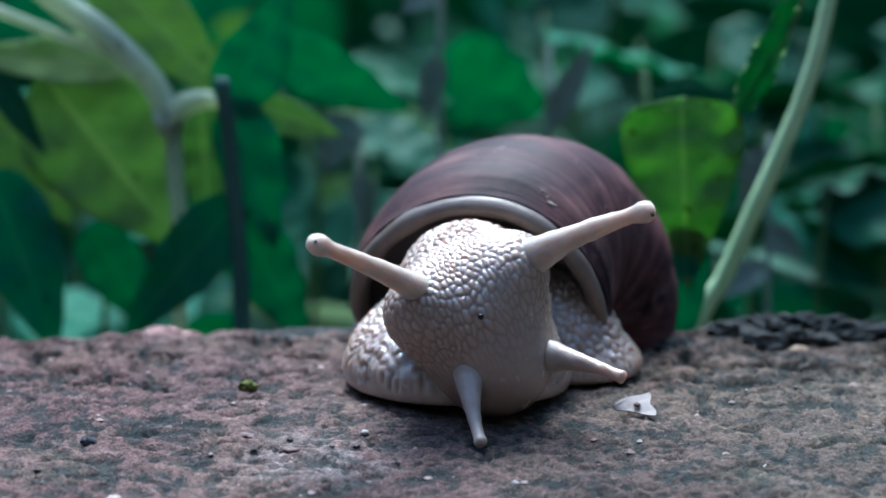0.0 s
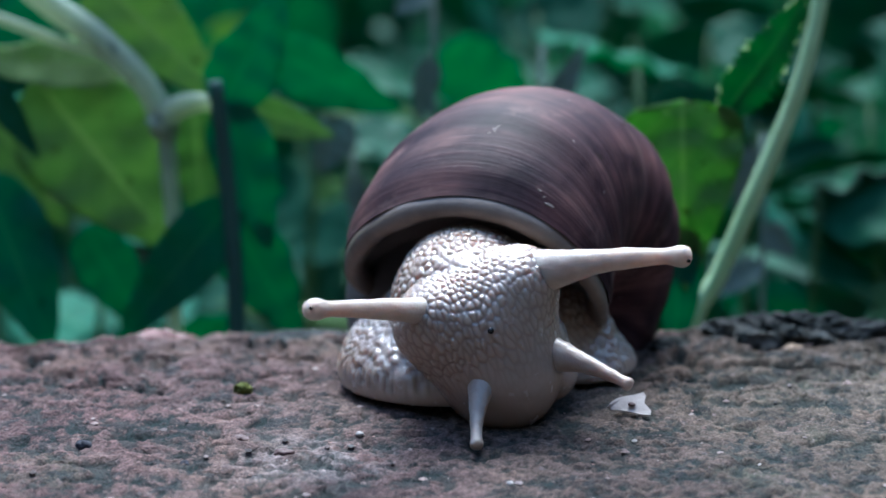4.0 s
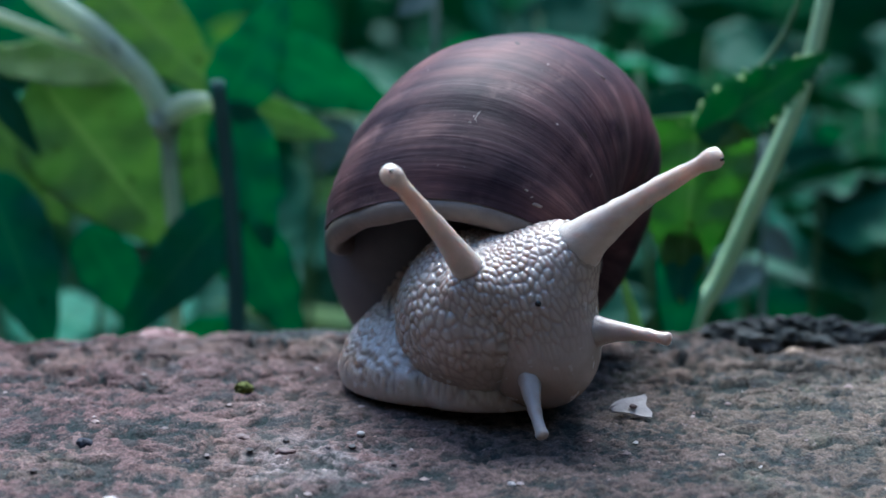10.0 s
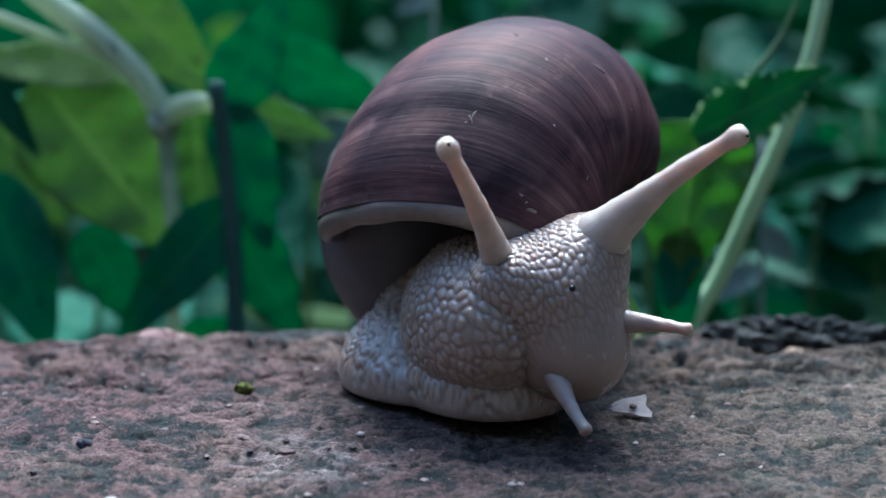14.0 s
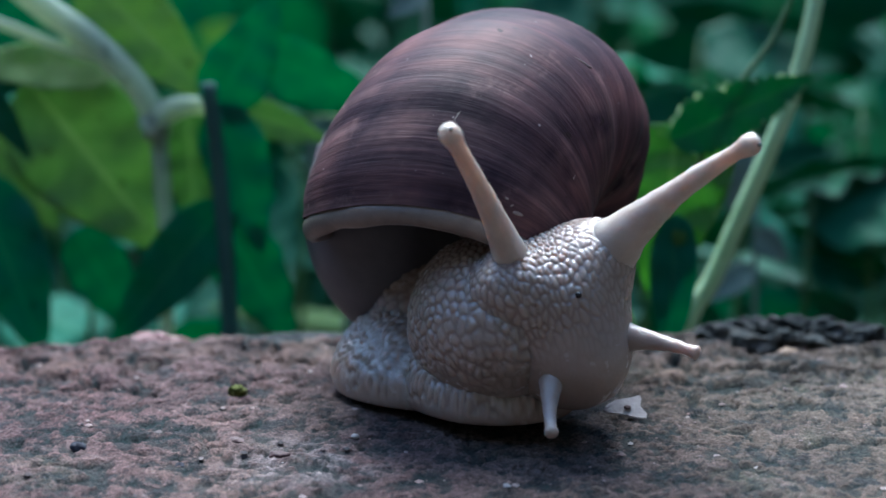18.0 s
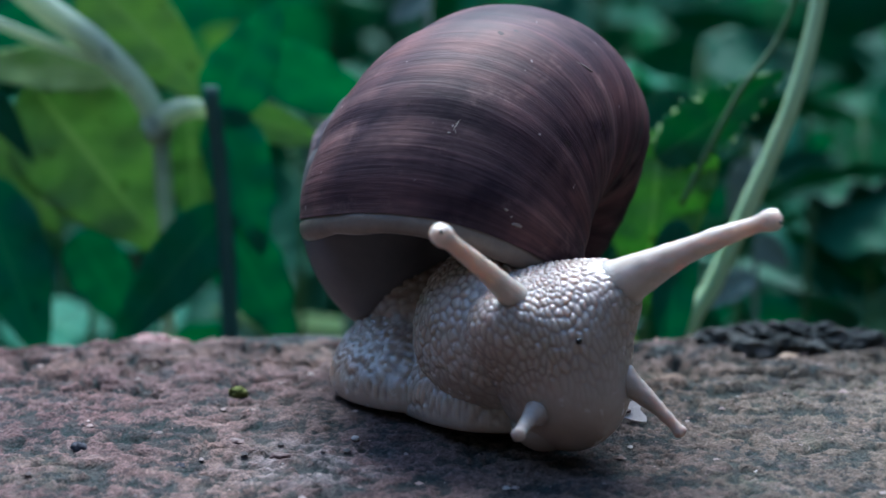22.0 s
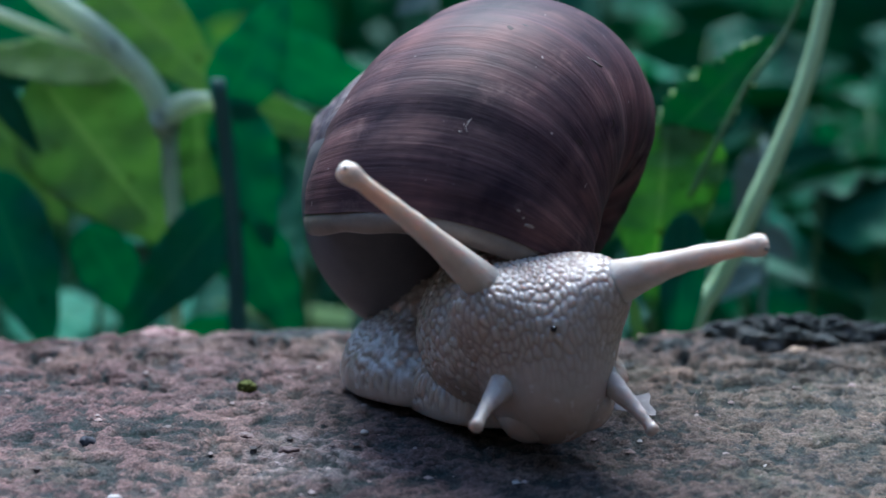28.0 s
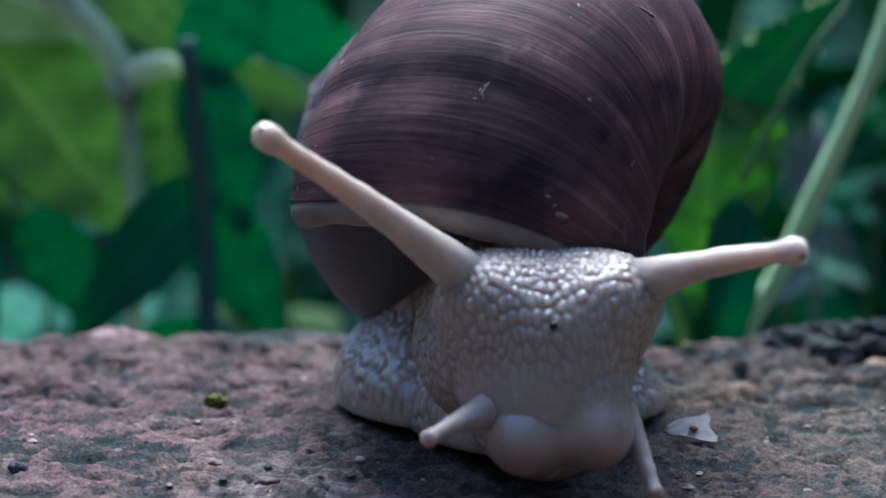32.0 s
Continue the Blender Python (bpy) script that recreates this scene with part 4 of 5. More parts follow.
def shell_mesh():
    """A right-handed spiral: the tube's ring grows by W a turn. Coil axis along x, the mouth at the front."""
    R0, A, B, H0, W, TILT, C1, C2 = (0.01641, 0.01652, 0.01935, 0.03619, 1.90355, -0.10734, 0.14432, 0.23609)
    k = math.log(W) / (2 * math.pi)

    def ring(s, u, off=0.0):
        g = np.exp(-k * s)
        cu, su = np.cos(u), np.sin(u)
        a, b = A - off, B - off
        rad = cu * math.cos(TILT) * a - su * math.sin(TILT) * b
        ax = cu * math.sin(TILT) * a + su * math.cos(TILT) * b
        r, x, ph = (R0 + rad) * g, H0 * (g - 0.5) + ax * g, s + C1 * cu + C2 * su
        return np.stack([x, -r * np.cos(ph), r * np.sin(ph)], -1)

    marks = []
    for sm, um in SHELL_MARKS:
        at, along, across = (ring(np.full((1, 1), sm + a), np.full((1, 1), um + b))[0, 0] for a, b in ((0, 0), (0.02, 0), (0, 0.02)))
        x, y = Vector(across - at).normalized(), Vector(along - at).normalized()
        z = x.cross(y).normalized()
        if z.dot(Vector(at)) < 0:
            x, z = -x, -z
        y = z.cross(x)
        marks.append(Matrix.Translation(Vector(at)) @ Matrix((x, y, z)).transposed().to_4x4())
    ns, nu, turns = 520, 110, 4.2
    s = np.linspace(0, turns * 2 * math.pi, ns)[:, None]
    u = np.linspace(-math.pi, math.pi, nu, endpoint=False)[None]
    wave = (fbm(np.stack([s[:, 0] * 26, 0 * s[:, 0], 0 * s[:, 0]], 1), 3, 91) - 0.5)[:, None]
    V = ring(s, u, -0.00030 * wave - 0.0012 * (fbm(np.stack([s[:, 0] * 4, 0 * s[:, 0], 0 * s[:, 0]], 1), 2, 95) - 0.5)[:, None])
    uv = np.stack([s / (2 * math.pi) / turns + 0 * u, u / (2 * math.pi) + 0.5 + 0 * s], -1).reshape(-1, 2)
    idx = np.arange(ns * nu).reshape(ns, nu)
    nxt = np.roll(idx, -1, 1)
    f = np.stack([idx[:-1], nxt[:-1], nxt[1:], idx[1:]], -1).reshape(-1, 4).tolist()
    outer = mesh_of("shell", V.reshape(-1, 3), f, uv)
    ni = 60
    s2 = np.linspace(0, 1.5 * math.pi, ni)[:, None]
    I = ring(s2, u, 0.0009)
    idx = np.arange(ni * nu).reshape(ni, nu)
    nxt = np.roll(idx, -1, 1)
    f = np.stack([idx[:-1], idx[1:], nxt[1:], nxt[:-1]], -1).reshape(-1, 4).tolist()
    inner = mesh_of("inner_wall", I.reshape(-1, 3), f)
    # the rolled rim
    c = ring(np.full((1, 1), 0.012), u, 0.0006)[0]
    inw = (ring(np.full((1, 1), 0.0), u, 0.003)[0] - ring(np.full((1, 1), 0.0), u, 0.0)[0])
    inw /= np.linalg.norm(inw, axis=1)[:, None]
    grow = ring(np.full((1, 1), -0.05), u)[0] - ring(np.full((1, 1), 0.0), u)[0]
    grow /= np.linalg.norm(grow, axis=1)[:, None]
    m = 12
    an = np.linspace(0, 2 * math.pi, m, endpoint=False)
    rr = 1 + 0.25 * (fbm(np.stack([np.cos(u[0]) * 4, np.sin(u[0]) * 4, 0 * u[0]], 1), 2, 99) - 0.5)
    P = c[:, None] + (inw[:, None] * np.cos(an)[None, :, None] * 0.0014 + grow[:, None] * np.sin(an)[None, :, None] * 0.0019) * rr[:, None, None] + inw[:, None] * 0.0011 + grow[:, None] * 0.0010
    idx = np.arange(nu * m).reshape(nu, m)
    f = np.stack([idx, np.roll(idx, -1, 1), np.roll(np.roll(idx, -1, 1), -1, 0), np.roll(idx, -1, 0)], -1).reshape(-1, 4).tolist()
    lip = mesh_of("lip", P.reshape(-1, 3), f)
    # the mantle closes the mouth around the body, a shallow bowl inside the rim
    c0 = ring(np.full((1, 1), 0.05), u, 0.0012)[0]
    mid = c0.mean(0)
    back = -grow.mean(0) / np.linalg.norm(grow.mean(0))
    rad = np.linspace(1, 0, 24)[:, None, None]
    M = mid + (c0[None] - mid) * rad + back * 0.006 * (1 - rad ** 2.2)
    idx = np.arange(24 * nu).reshape(24, nu)
    nxt = np.roll(idx, -1, 1)
    f = np.stack([idx[:-1], idx[1:], nxt[1:], nxt[:-1]], -1).reshape(-1, 4).tolist()
    mantle = mesh_of("mantle", M.reshape(-1, 3), f)
    # a smooth glaze on the earlier whorl where it runs under the mouth
    nc = 70
    s3 = np.linspace(2 * math.pi - 1.7, 2 * math.pi + 0.25, nc)[:, None]
    G = ring(s3, u, -0.00045 * np.clip(np.minimum(s3 - s3[0], s3[-1] - s3) * 8, -0.5, 1))
    idx = np.arange(nc * nu).reshape(nc, nu)
    nxt = np.roll(idx, -1, 1)
    f = np.stack([idx[:-1], nxt[:-1], nxt[1:], idx[1:]], -1).reshape(-1, 4).tolist()
    return outer, inner, lip, mantle, mesh_of("callus", G.reshape(-1, 3), f), marks


def dot_mesh(radius):
    bm = bmesh.new()
    bmesh.ops.create_uvsphere(bm, u_segments=12, v_segments=8, radius=radius * MM)
    me = bpy.data.meshes.new("eye")
    bm.to_mesh(me)
    bm.free()
    me.polygons.foreach_set("use_smooth", [True] * len(me.polygons))
    return me


outer, inner, lip, mantle, callus, marks = shell_mesh()
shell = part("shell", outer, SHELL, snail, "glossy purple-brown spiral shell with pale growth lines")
part("inner_wall", inner, LIP, shell, "pale inside of the shell's mouth")
part("mantle", mantle, MANTLE, shell, "smooth greyish mantle inside the shell's mouth")
part("callus", callus, CALLUS, shell, "smooth dark glaze on the earlier whorl")
part("lip", lip, LIP, shell, "thick pale rim of the shell's mouth")

MARK_BITS = (
    ((0, 0, 80, 1.0, 0.12), (0.2, -0.6, 120, 0.5, 0.12), (0.1, 0.7, 65, 0.5, 0.10), (-0.5, -1.0, 20, 0.3, 0.14)),
    ((0, 0, 20, 0.8, 0.3), (-1.2, 0.5, 60, 0.35, 0.2), (0.5, 0.7, 120, 0.3, 0.2), (-2.2, 0.9, 10, 0.3, 0.15)),
    ((0, 0, 0, 0.55, 0.35), (0.9, 0.1, 30, 0.3, 0.2)),
    ((0, 0, 35, 1.2, 0.13), (0.7, 0.4, 40, 0.6, 0.1)),
    ((0, 0, 15, 0.7, 0.25), (-1.0, 0.3, 0, 0.5, 0.2), (0.8, 0.4, 40, 0.4, 0.15)))
for k, (m, bits) in enumerate(zip(marks, MARK_BITS)):
    dark_bit = k in (2, 4)
    for bx, by, turn, rx, ry in bits:
        bit = part("dirt_speck" if dark_bit else "fleck", lumpy("fleck", (rx, ry, 0.09), 3, 0.35, 8), SHELL_DIRT if dark_bit else SHELL_CHIP, shell, "dark speck of dirt" if dark_bit else "pale scratch in the shell")
        bit.matrix_basis = m @ pose(bx * MM, by * MM, 0.05 * MM, 0, 0, turn)

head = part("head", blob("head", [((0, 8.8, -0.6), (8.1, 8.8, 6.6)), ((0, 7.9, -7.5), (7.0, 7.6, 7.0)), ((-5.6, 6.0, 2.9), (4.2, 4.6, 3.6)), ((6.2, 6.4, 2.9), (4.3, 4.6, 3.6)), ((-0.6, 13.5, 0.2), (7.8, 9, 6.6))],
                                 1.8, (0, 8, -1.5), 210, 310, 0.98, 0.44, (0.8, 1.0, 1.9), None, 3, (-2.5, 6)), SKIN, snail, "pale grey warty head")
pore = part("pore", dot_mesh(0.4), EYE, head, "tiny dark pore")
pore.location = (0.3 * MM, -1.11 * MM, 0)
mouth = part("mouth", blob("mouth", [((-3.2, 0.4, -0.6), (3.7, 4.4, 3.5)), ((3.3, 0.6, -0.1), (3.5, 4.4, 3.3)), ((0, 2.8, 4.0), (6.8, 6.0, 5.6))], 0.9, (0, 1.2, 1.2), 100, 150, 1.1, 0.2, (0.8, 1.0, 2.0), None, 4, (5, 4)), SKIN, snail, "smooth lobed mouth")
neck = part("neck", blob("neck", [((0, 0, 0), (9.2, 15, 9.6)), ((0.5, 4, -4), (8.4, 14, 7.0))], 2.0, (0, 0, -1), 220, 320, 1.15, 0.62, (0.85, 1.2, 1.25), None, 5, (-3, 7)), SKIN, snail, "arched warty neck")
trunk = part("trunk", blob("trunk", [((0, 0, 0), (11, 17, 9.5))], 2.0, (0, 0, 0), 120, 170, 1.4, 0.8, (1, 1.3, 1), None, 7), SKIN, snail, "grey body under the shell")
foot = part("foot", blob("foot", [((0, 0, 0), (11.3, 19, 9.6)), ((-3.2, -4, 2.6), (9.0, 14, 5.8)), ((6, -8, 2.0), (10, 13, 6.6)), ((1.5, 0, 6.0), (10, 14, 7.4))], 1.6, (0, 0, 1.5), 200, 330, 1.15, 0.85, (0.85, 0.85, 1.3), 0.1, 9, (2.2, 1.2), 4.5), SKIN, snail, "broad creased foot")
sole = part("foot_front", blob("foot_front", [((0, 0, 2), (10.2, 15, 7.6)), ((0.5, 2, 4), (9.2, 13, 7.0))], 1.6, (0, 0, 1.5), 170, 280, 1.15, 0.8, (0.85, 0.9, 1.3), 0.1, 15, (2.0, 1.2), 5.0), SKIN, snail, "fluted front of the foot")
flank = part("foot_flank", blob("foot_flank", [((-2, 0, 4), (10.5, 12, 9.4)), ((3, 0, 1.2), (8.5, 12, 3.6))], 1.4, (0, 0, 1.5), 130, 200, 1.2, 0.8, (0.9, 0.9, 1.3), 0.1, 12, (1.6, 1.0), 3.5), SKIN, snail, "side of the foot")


def tentacle_mesh(name, length, r_base, r_tip, bulb, bend, seed):
    n = 60
    t = np.linspace(0, 1, n)
    r = r_tip * (1 + 0.35 * (1 - t)) + (r_base - 1.35 * r_tip) * (1 - t) ** 2.5
    r = r + 0.10 * r_tip * (fbm(np.stack([t * 14, 0 * t, 0 * t], 1), 3, seed) - 0.5) * 2
    r = r + (bulb - r_tip) * np.exp(-((t - 0.955) / 0.035) ** 2)
    end = t > 0.965
    r[end] = bulb * np.sqrt(np.clip(1 - ((t[end] - 0.965) / 0.0355) ** 2, 0.02, 1))
    r = r * np.sqrt(np.clip(1 - (1 - np.clip(t / (0.7 * r_base / length), 0, 1)) ** 2, 0.01, 1))
    path = np.stack([bend * 4 * t * (1 - t), 0 * t, (length + 3) * t - 3], 1)
    v, f = tube(path, r, 26)
    an = np.arctan2(v[:, 1], v[:, 0] - np.repeat(path[:, 0], 26))
    q = np.stack([np.cos(an) * 3, np.sin(an) * 3, v[:, 2] * 0.9], 1)
    k = 1 + 0.13 * (fbm(q, 3, seed + 5) - 0.5)
    cx = np.repeat(path[:, 0], 26)
    v[:, 0] = cx + (v[:, 0] - cx) * k
    v[:, 1] = v[:, 1] * k
    return mesh_of(name, v * MM, f)


def tentacle(name, length, r_base, r_tip, bulb, bend, seed, label, eye_at=None):
    ob = part(name, tentacle_mesh(name, length, r_base, r_tip, bulb, bend, seed), TENT if eye_at else FEELER, snail, label)
    if eye_at:
        e = part("eye", dot_mesh(0.25), EYE, ob, "tiny black eye")
        e.location = Vector(eye_at) * MM
    return ob


stalk_l = tentacle("eye_stalk", 31.0, 3.5, 0.95, 1.3, 0.6, 21, "long translucent eye stalk", (0.4, -0.6, 31.0 - 0.12))
stalk_r = tentacle("eye_stalk", 28.0, 5.2, 0.95, 1.3, -1.2, 27, "long translucent eye stalk", (0.4, -0.6, 28.0 - 0.12))
feeler_l = tentacle("feeler", 10.8, 3.1, 0.66, 0.84, 0.6, 33, "short translucent lower feeler")
feeler_r = tentacle("feeler", 10.8, 3.3, 0.66, 0.84, -0.6, 39, "short translucent lower feeler")


def motions():
    walk(shell, [
        (0, pose(0.00079, 0.02052, -0.00236, -35.1, -7.1, -42.9)),
        (1, pose(0.00142, 0.01949, -0.00011, -33.0, -4.8, -43.7)),
        (2, pose(0.00207, 0.01812, 0.00272, -28.8, -2.3, -44.1)),
        (3, pose(0.00239, 0.01652, 0.00566, -25.3, 0.3, -44.6)),
        (6, pose(-0.00186, 0.01461, 0.01299, -16.5, 7.4, -38.6)),
        (7, pose(-0.00163, 0.01352, 0.01487, -13.5, 8.1, -38.8)),
        (8, pose(-0.00171, 0.01241, 0.01668, -11.4, 9.1, -38.8)),
        (9, pose(-0.00163, 0.01126, 0.01780, -10.1, 9.8, -39.2)),
        (10, pose(-0.00192, 0.01028, 0.01906, -8.7, 10.7, -39.0)),
        (11, pose(-0.00211, 0.00883, 0.02013, -7.9, 12.0, -38.8)),
        (12, pose(-0.00239, 0.00823, 0.02099, -7.3, 13.2, -38.2)),
        (13, pose(-0.00220, 0.00664, 0.02172, -6.7, 14.0, -38.8)),
        (14, pose(-0.00243, 0.00547, 0.02243, -5.8, 14.3, -38.9)),
        (17, pose(-0.00306, 0.00182, 0.02349, -3.9, 14.2, -38.5)),
        (18, pose(-0.00322, 0.00137, 0.02412, -3.5, 15.1, -38.7)),
        (19, pose(-0.00317, 0.00054, 0.02465, -3.1, 15.9, -39.0)),
        (20, pose(-0.00321, -0.00040, 0.02501, -2.6, 16.5, -38.7)),
        (21, pose(-0.00368, -0.00133, 0.02536, -1.9, 16.9, -38.0)),
        (22, pose(-0.00382, -0.00167, 0.02590, -0.9, 17.4, -37.6)),
        (23, pose(-0.00357, -0.00255, 0.02576, -1.0, 17.5, -37.9)),
        (24, pose(-0.00380, -0.00319, 0.02593, -0.7, 17.7, -37.3)),
        (25, pose(-0.00405, -0.00377, 0.02606, -0.7, 18.0, -36.9)),
        (28, pose(-0.00468, -0.00532, 0.02684, 0.4, 18.8, -35.6)),
        (29, pose(-0.00476, -0.00523, 0.02687, 0.3, 19.2, -35.5)),
        (30, pose(-0.00391, -0.00580, 0.02652, 1.7, 17.9, -36.9)),
        (31, pose(-0.00362, -0.00575, 0.02616, 1.5, 17.7, -37.5)),
        (32, pose(-0.00368, -0.00544, 0.02639, 2.1, 18.3, -37.5)),
    ])
    walk(head, [
        (0, pose(0.00339, -0.03600, 0.01251, 0.0, -24.0, 5.0)),
        (1, pose(0.00423, -0.03617, 0.01143, 0.0, -23.7, 5.0)),
        (2, pose(0.00450, -0.03633, 0.01084, 0.0, -23.3, 5.0)),
        (3, pose(0.00482, -0.03650, 0.01098, 0.0, -23.0, 5.0)),
        (6, pose(0.00690, -0.03700, 0.01090, 0.0, -22.0, 5.0)),
        (7, pose(0.00803, -0.03733, 0.01157, 0.0, -22.0, 6.7)),
        (8, pose(0.00922, -0.03767, 0.01254, 0.0, -22.0, 8.3)),
        (9, pose(0.01025, -0.03800, 0.01375, 0.0, -22.0, 10.0)),
        (10, pose(0.01059, -0.03875, 0.01468, -2.0, -21.5, 11.2)),
        (11, pose(0.01081, -0.03950, 0.01557, -4.0, -21.0, 12.5)),
        (12, pose(0.01137, -0.04025, 0.01607, -6.0, -20.5, 13.8)),
        (13, pose(0.01302, -0.04100, 0.01667, -8.0, -20.0, 15.0)),
        (14, pose(0.01453, -0.04150, 0.01687, -8.0, -19.5, 15.5)),
        (17, pose(0.01625, -0.04300, 0.01685, -8.0, -18.0, 17.0)),
        (18, pose(0.01575, -0.04450, 0.01666, -6.5, -17.0, 17.0)),
        (19, pose(0.01501, -0.04600, 0.01601, -5.0, -16.0, 17.0)),
        (20, pose(0.01489, -0.04800, 0.01478, -3.8, -15.2, 16.0)),
        (21, pose(0.01527, -0.05000, 0.01337, -2.7, -14.5, 15.0)),
        (22, pose(0.01542, -0.05100, 0.01268, -1.5, -13.8, 14.0)),
        (23, pose(0.01496, -0.05200, 0.01244, -0.3, -13.0, 13.0)),
        (24, pose(0.01466, -0.05220, 0.01259, -1.2, -12.0, 11.5)),
        (25, pose(0.01415, -0.05240, 0.01250, -2.0, -11.0, 10.0)),
        (28, pose(0.01147, -0.05300, 0.01378, -4.0, -8.0, 6.0)),
        (29, pose(0.01066, -0.05300, 0.01456, -6.5, -6.0, 4.5)),
        (30, pose(0.00950, -0.05300, 0.01501, -9.0, -4.0, 3.0)),
        (31, pose(0.00834, -0.05300, 0.01475, -9.5, -2.0, 1.5)),
        (32, pose(0.00733, -0.05300, 0.01435, -10.0, -0.0, 0.0)),
    ])
    walk(mouth, [
        (0, pose(0.00809, -0.02200, 0.00291, 0.0, -14.4, 5.0)),
        (1, pose(0.00882, -0.02213, 0.00289, 0.0, -14.2, 5.0)),
        (2, pose(0.00890, -0.02226, 0.00291, 0.0, -14.0, 5.0)),
        (3, pose(0.00944, -0.02290, 0.00271, 0.0, -13.8, 5.0)),
        (6, pose(0.01083, -0.02878, 0.00269, 0.0, -13.2, 5.0)),
        (7, pose(0.01097, -0.02644, 0.00270, 0.0, -13.2, 6.7)),
        (8, pose(0.01156, -0.02395, 0.00271, 0.0, -13.2, 8.3)),
        (9, pose(0.01188, -0.02365, 0.00313, 0.0, -13.2, 10.0)),
        (10, pose(0.01216, -0.02437, 0.00383, -0.8, -12.9, 11.2)),
        (11, pose(0.01270, -0.02508, 0.00450, -1.5, -12.6, 12.5)),
        (12, pose(0.01315, -0.02579, 0.00493, -2.2, -12.3, 13.8)),
        (13, pose(0.01375, -0.02650, 0.00549, -3.0, -12.0, 15.0)),
        (14, pose(0.01419, -0.02725, 0.00558, -2.8, -11.7, 15.5)),
        (17, pose(0.01517, -0.02950, 0.00544, -2.0, -10.8, 17.0)),
        (18, pose(0.01612, -0.03275, 0.00427, -1.0, -10.2, 17.0)),
        (19, pose(0.01653, -0.03450, 0.00312, 0.0, -9.6, 17.0)),
        (20, pose(0.01617, -0.03830, 0.00266, 0.8, -9.2, 16.0)),
        (21, pose(0.01542, -0.04315, 0.00271, 1.5, -8.7, 15.0)),
        (22, pose(0.01539, -0.04332, 0.00280, 2.2, -8.2, 14.0)),
        (23, pose(0.01518, -0.04266, 0.00289, 3.0, -7.8, 13.0)),
        (24, pose(0.01472, -0.04183, 0.00298, 2.8, -7.2, 11.5)),
        (25, pose(0.01449, -0.04044, 0.00308, 2.5, -6.6, 10.0)),
        (28, pose(0.01257, -0.04717, 0.00363, -1.0, -4.8, 6.0)),
        (29, pose(0.01120, -0.04859, 0.00370, -2.5, -3.6, 4.5)),
        (30, pose(0.01030, -0.05096, 0.00379, -4.0, -2.4, 3.0)),
        (31, pose(0.00945, -0.05158, 0.00388, -4.5, -1.2, 1.5)),
        (32, pose(0.00859, -0.05118, 0.00397, -5.0, -0.0, 0.0)),
    ])
    walk(neck, [
        (0, pose(0.00245, -0.01800, 0.01217, 0.0, -9.6, 2.5)),
        (1, pose(0.00289, -0.01817, 0.01218, 0.0, -9.5, 2.5)),
        (2, pose(0.00260, -0.01833, 0.01220, 0.0, -9.3, 2.5)),
        (3, pose(0.00282, -0.01850, 0.01191, 0.0, -9.2, 2.5)),
        (6, pose(0.00314, -0.02100, 0.01192, 0.0, -8.8, 2.5)),
        (7, pose(0.00315, -0.02176, 0.01188, 0.0, -8.8, 3.3)),
        (8, pose(0.00363, -0.02253, 0.01187, 0.0, -8.8, 4.2)),
        (9, pose(0.00387, -0.02329, 0.01186, 0.0, -8.8, 5.0)),
        (10, pose(0.00368, -0.02396, 0.01188, 0.0, -8.6, 5.6)),
        (11, pose(0.00383, -0.02464, 0.01194, 0.0, -8.4, 6.2)),
        (12, pose(0.00383, -0.02532, 0.01171, 0.0, -8.2, 6.9)),
        (13, pose(0.00402, -0.02600, 0.01164, 0.0, -8.0, 7.5)),
        (14, pose(0.00446, -0.02668, 0.01181, 0.0, -7.8, 7.8)),
        (17, pose(0.00546, -0.02873, 0.01193, 0.0, -7.2, 8.5)),
        (18, pose(0.00617, -0.02941, 0.01212, 0.0, -6.8, 8.5)),
        (19, pose(0.00629, -0.03009, 0.01227, 0.0, -6.4, 8.5)),
        (20, pose(0.00666, -0.03077, 0.01216, 0.0, -6.1, 8.0)),
        (21, pose(0.00668, -0.03145, 0.01190, 0.0, -5.8, 7.5)),
        (22, pose(0.00678, -0.03214, 0.01173, 0.0, -5.5, 7.0)),
        (23, pose(0.00681, -0.03282, 0.01174, 0.0, -5.2, 6.5)),
        (24, pose(0.00650, -0.03320, 0.01218, 0.0, -4.8, 5.8)),
        (25, pose(0.00637, -0.03327, 0.01293, 0.0, -4.4, 5.0)),
        (28, pose(0.00618, -0.03350, 0.01157, 0.0, -3.2, 3.0)),
        (29, pose(0.00527, -0.03338, 0.01015, 0.0, -2.4, 2.2)),
        (30, pose(0.00522, -0.03325, 0.01081, 0.0, -1.6, 1.5)),
        (31, pose(0.00510, -0.03313, 0.01094, 0.0, -0.8, 0.8)),
        (32, pose(0.00500, -0.03300, 0.01108, 0.0, -0.0, 0.0)),
    ])
    walk(trunk, [
        (0, pose(0.00600, 0.00400, 0.00800, 0.0, 0.0, 0.0)),
        (6, pose(0.00400, 0.00200, 0.00900, 0.0, 0.0, 0.0)),
        (13, pose(0.00100, -0.00200, 0.00900, 0.0, 0.0, 0.0)),
        (19, pose(0.00100, -0.00600, 0.00900, 0.0, 0.0, 0.0)),
        (28, pose(0.00100, -0.00800, 0.00900, 0.0, 0.0, 0.0)),
        (32, pose(0.00100, -0.00800, 0.00900, 0.0, 0.0, 0.0)),
    ])
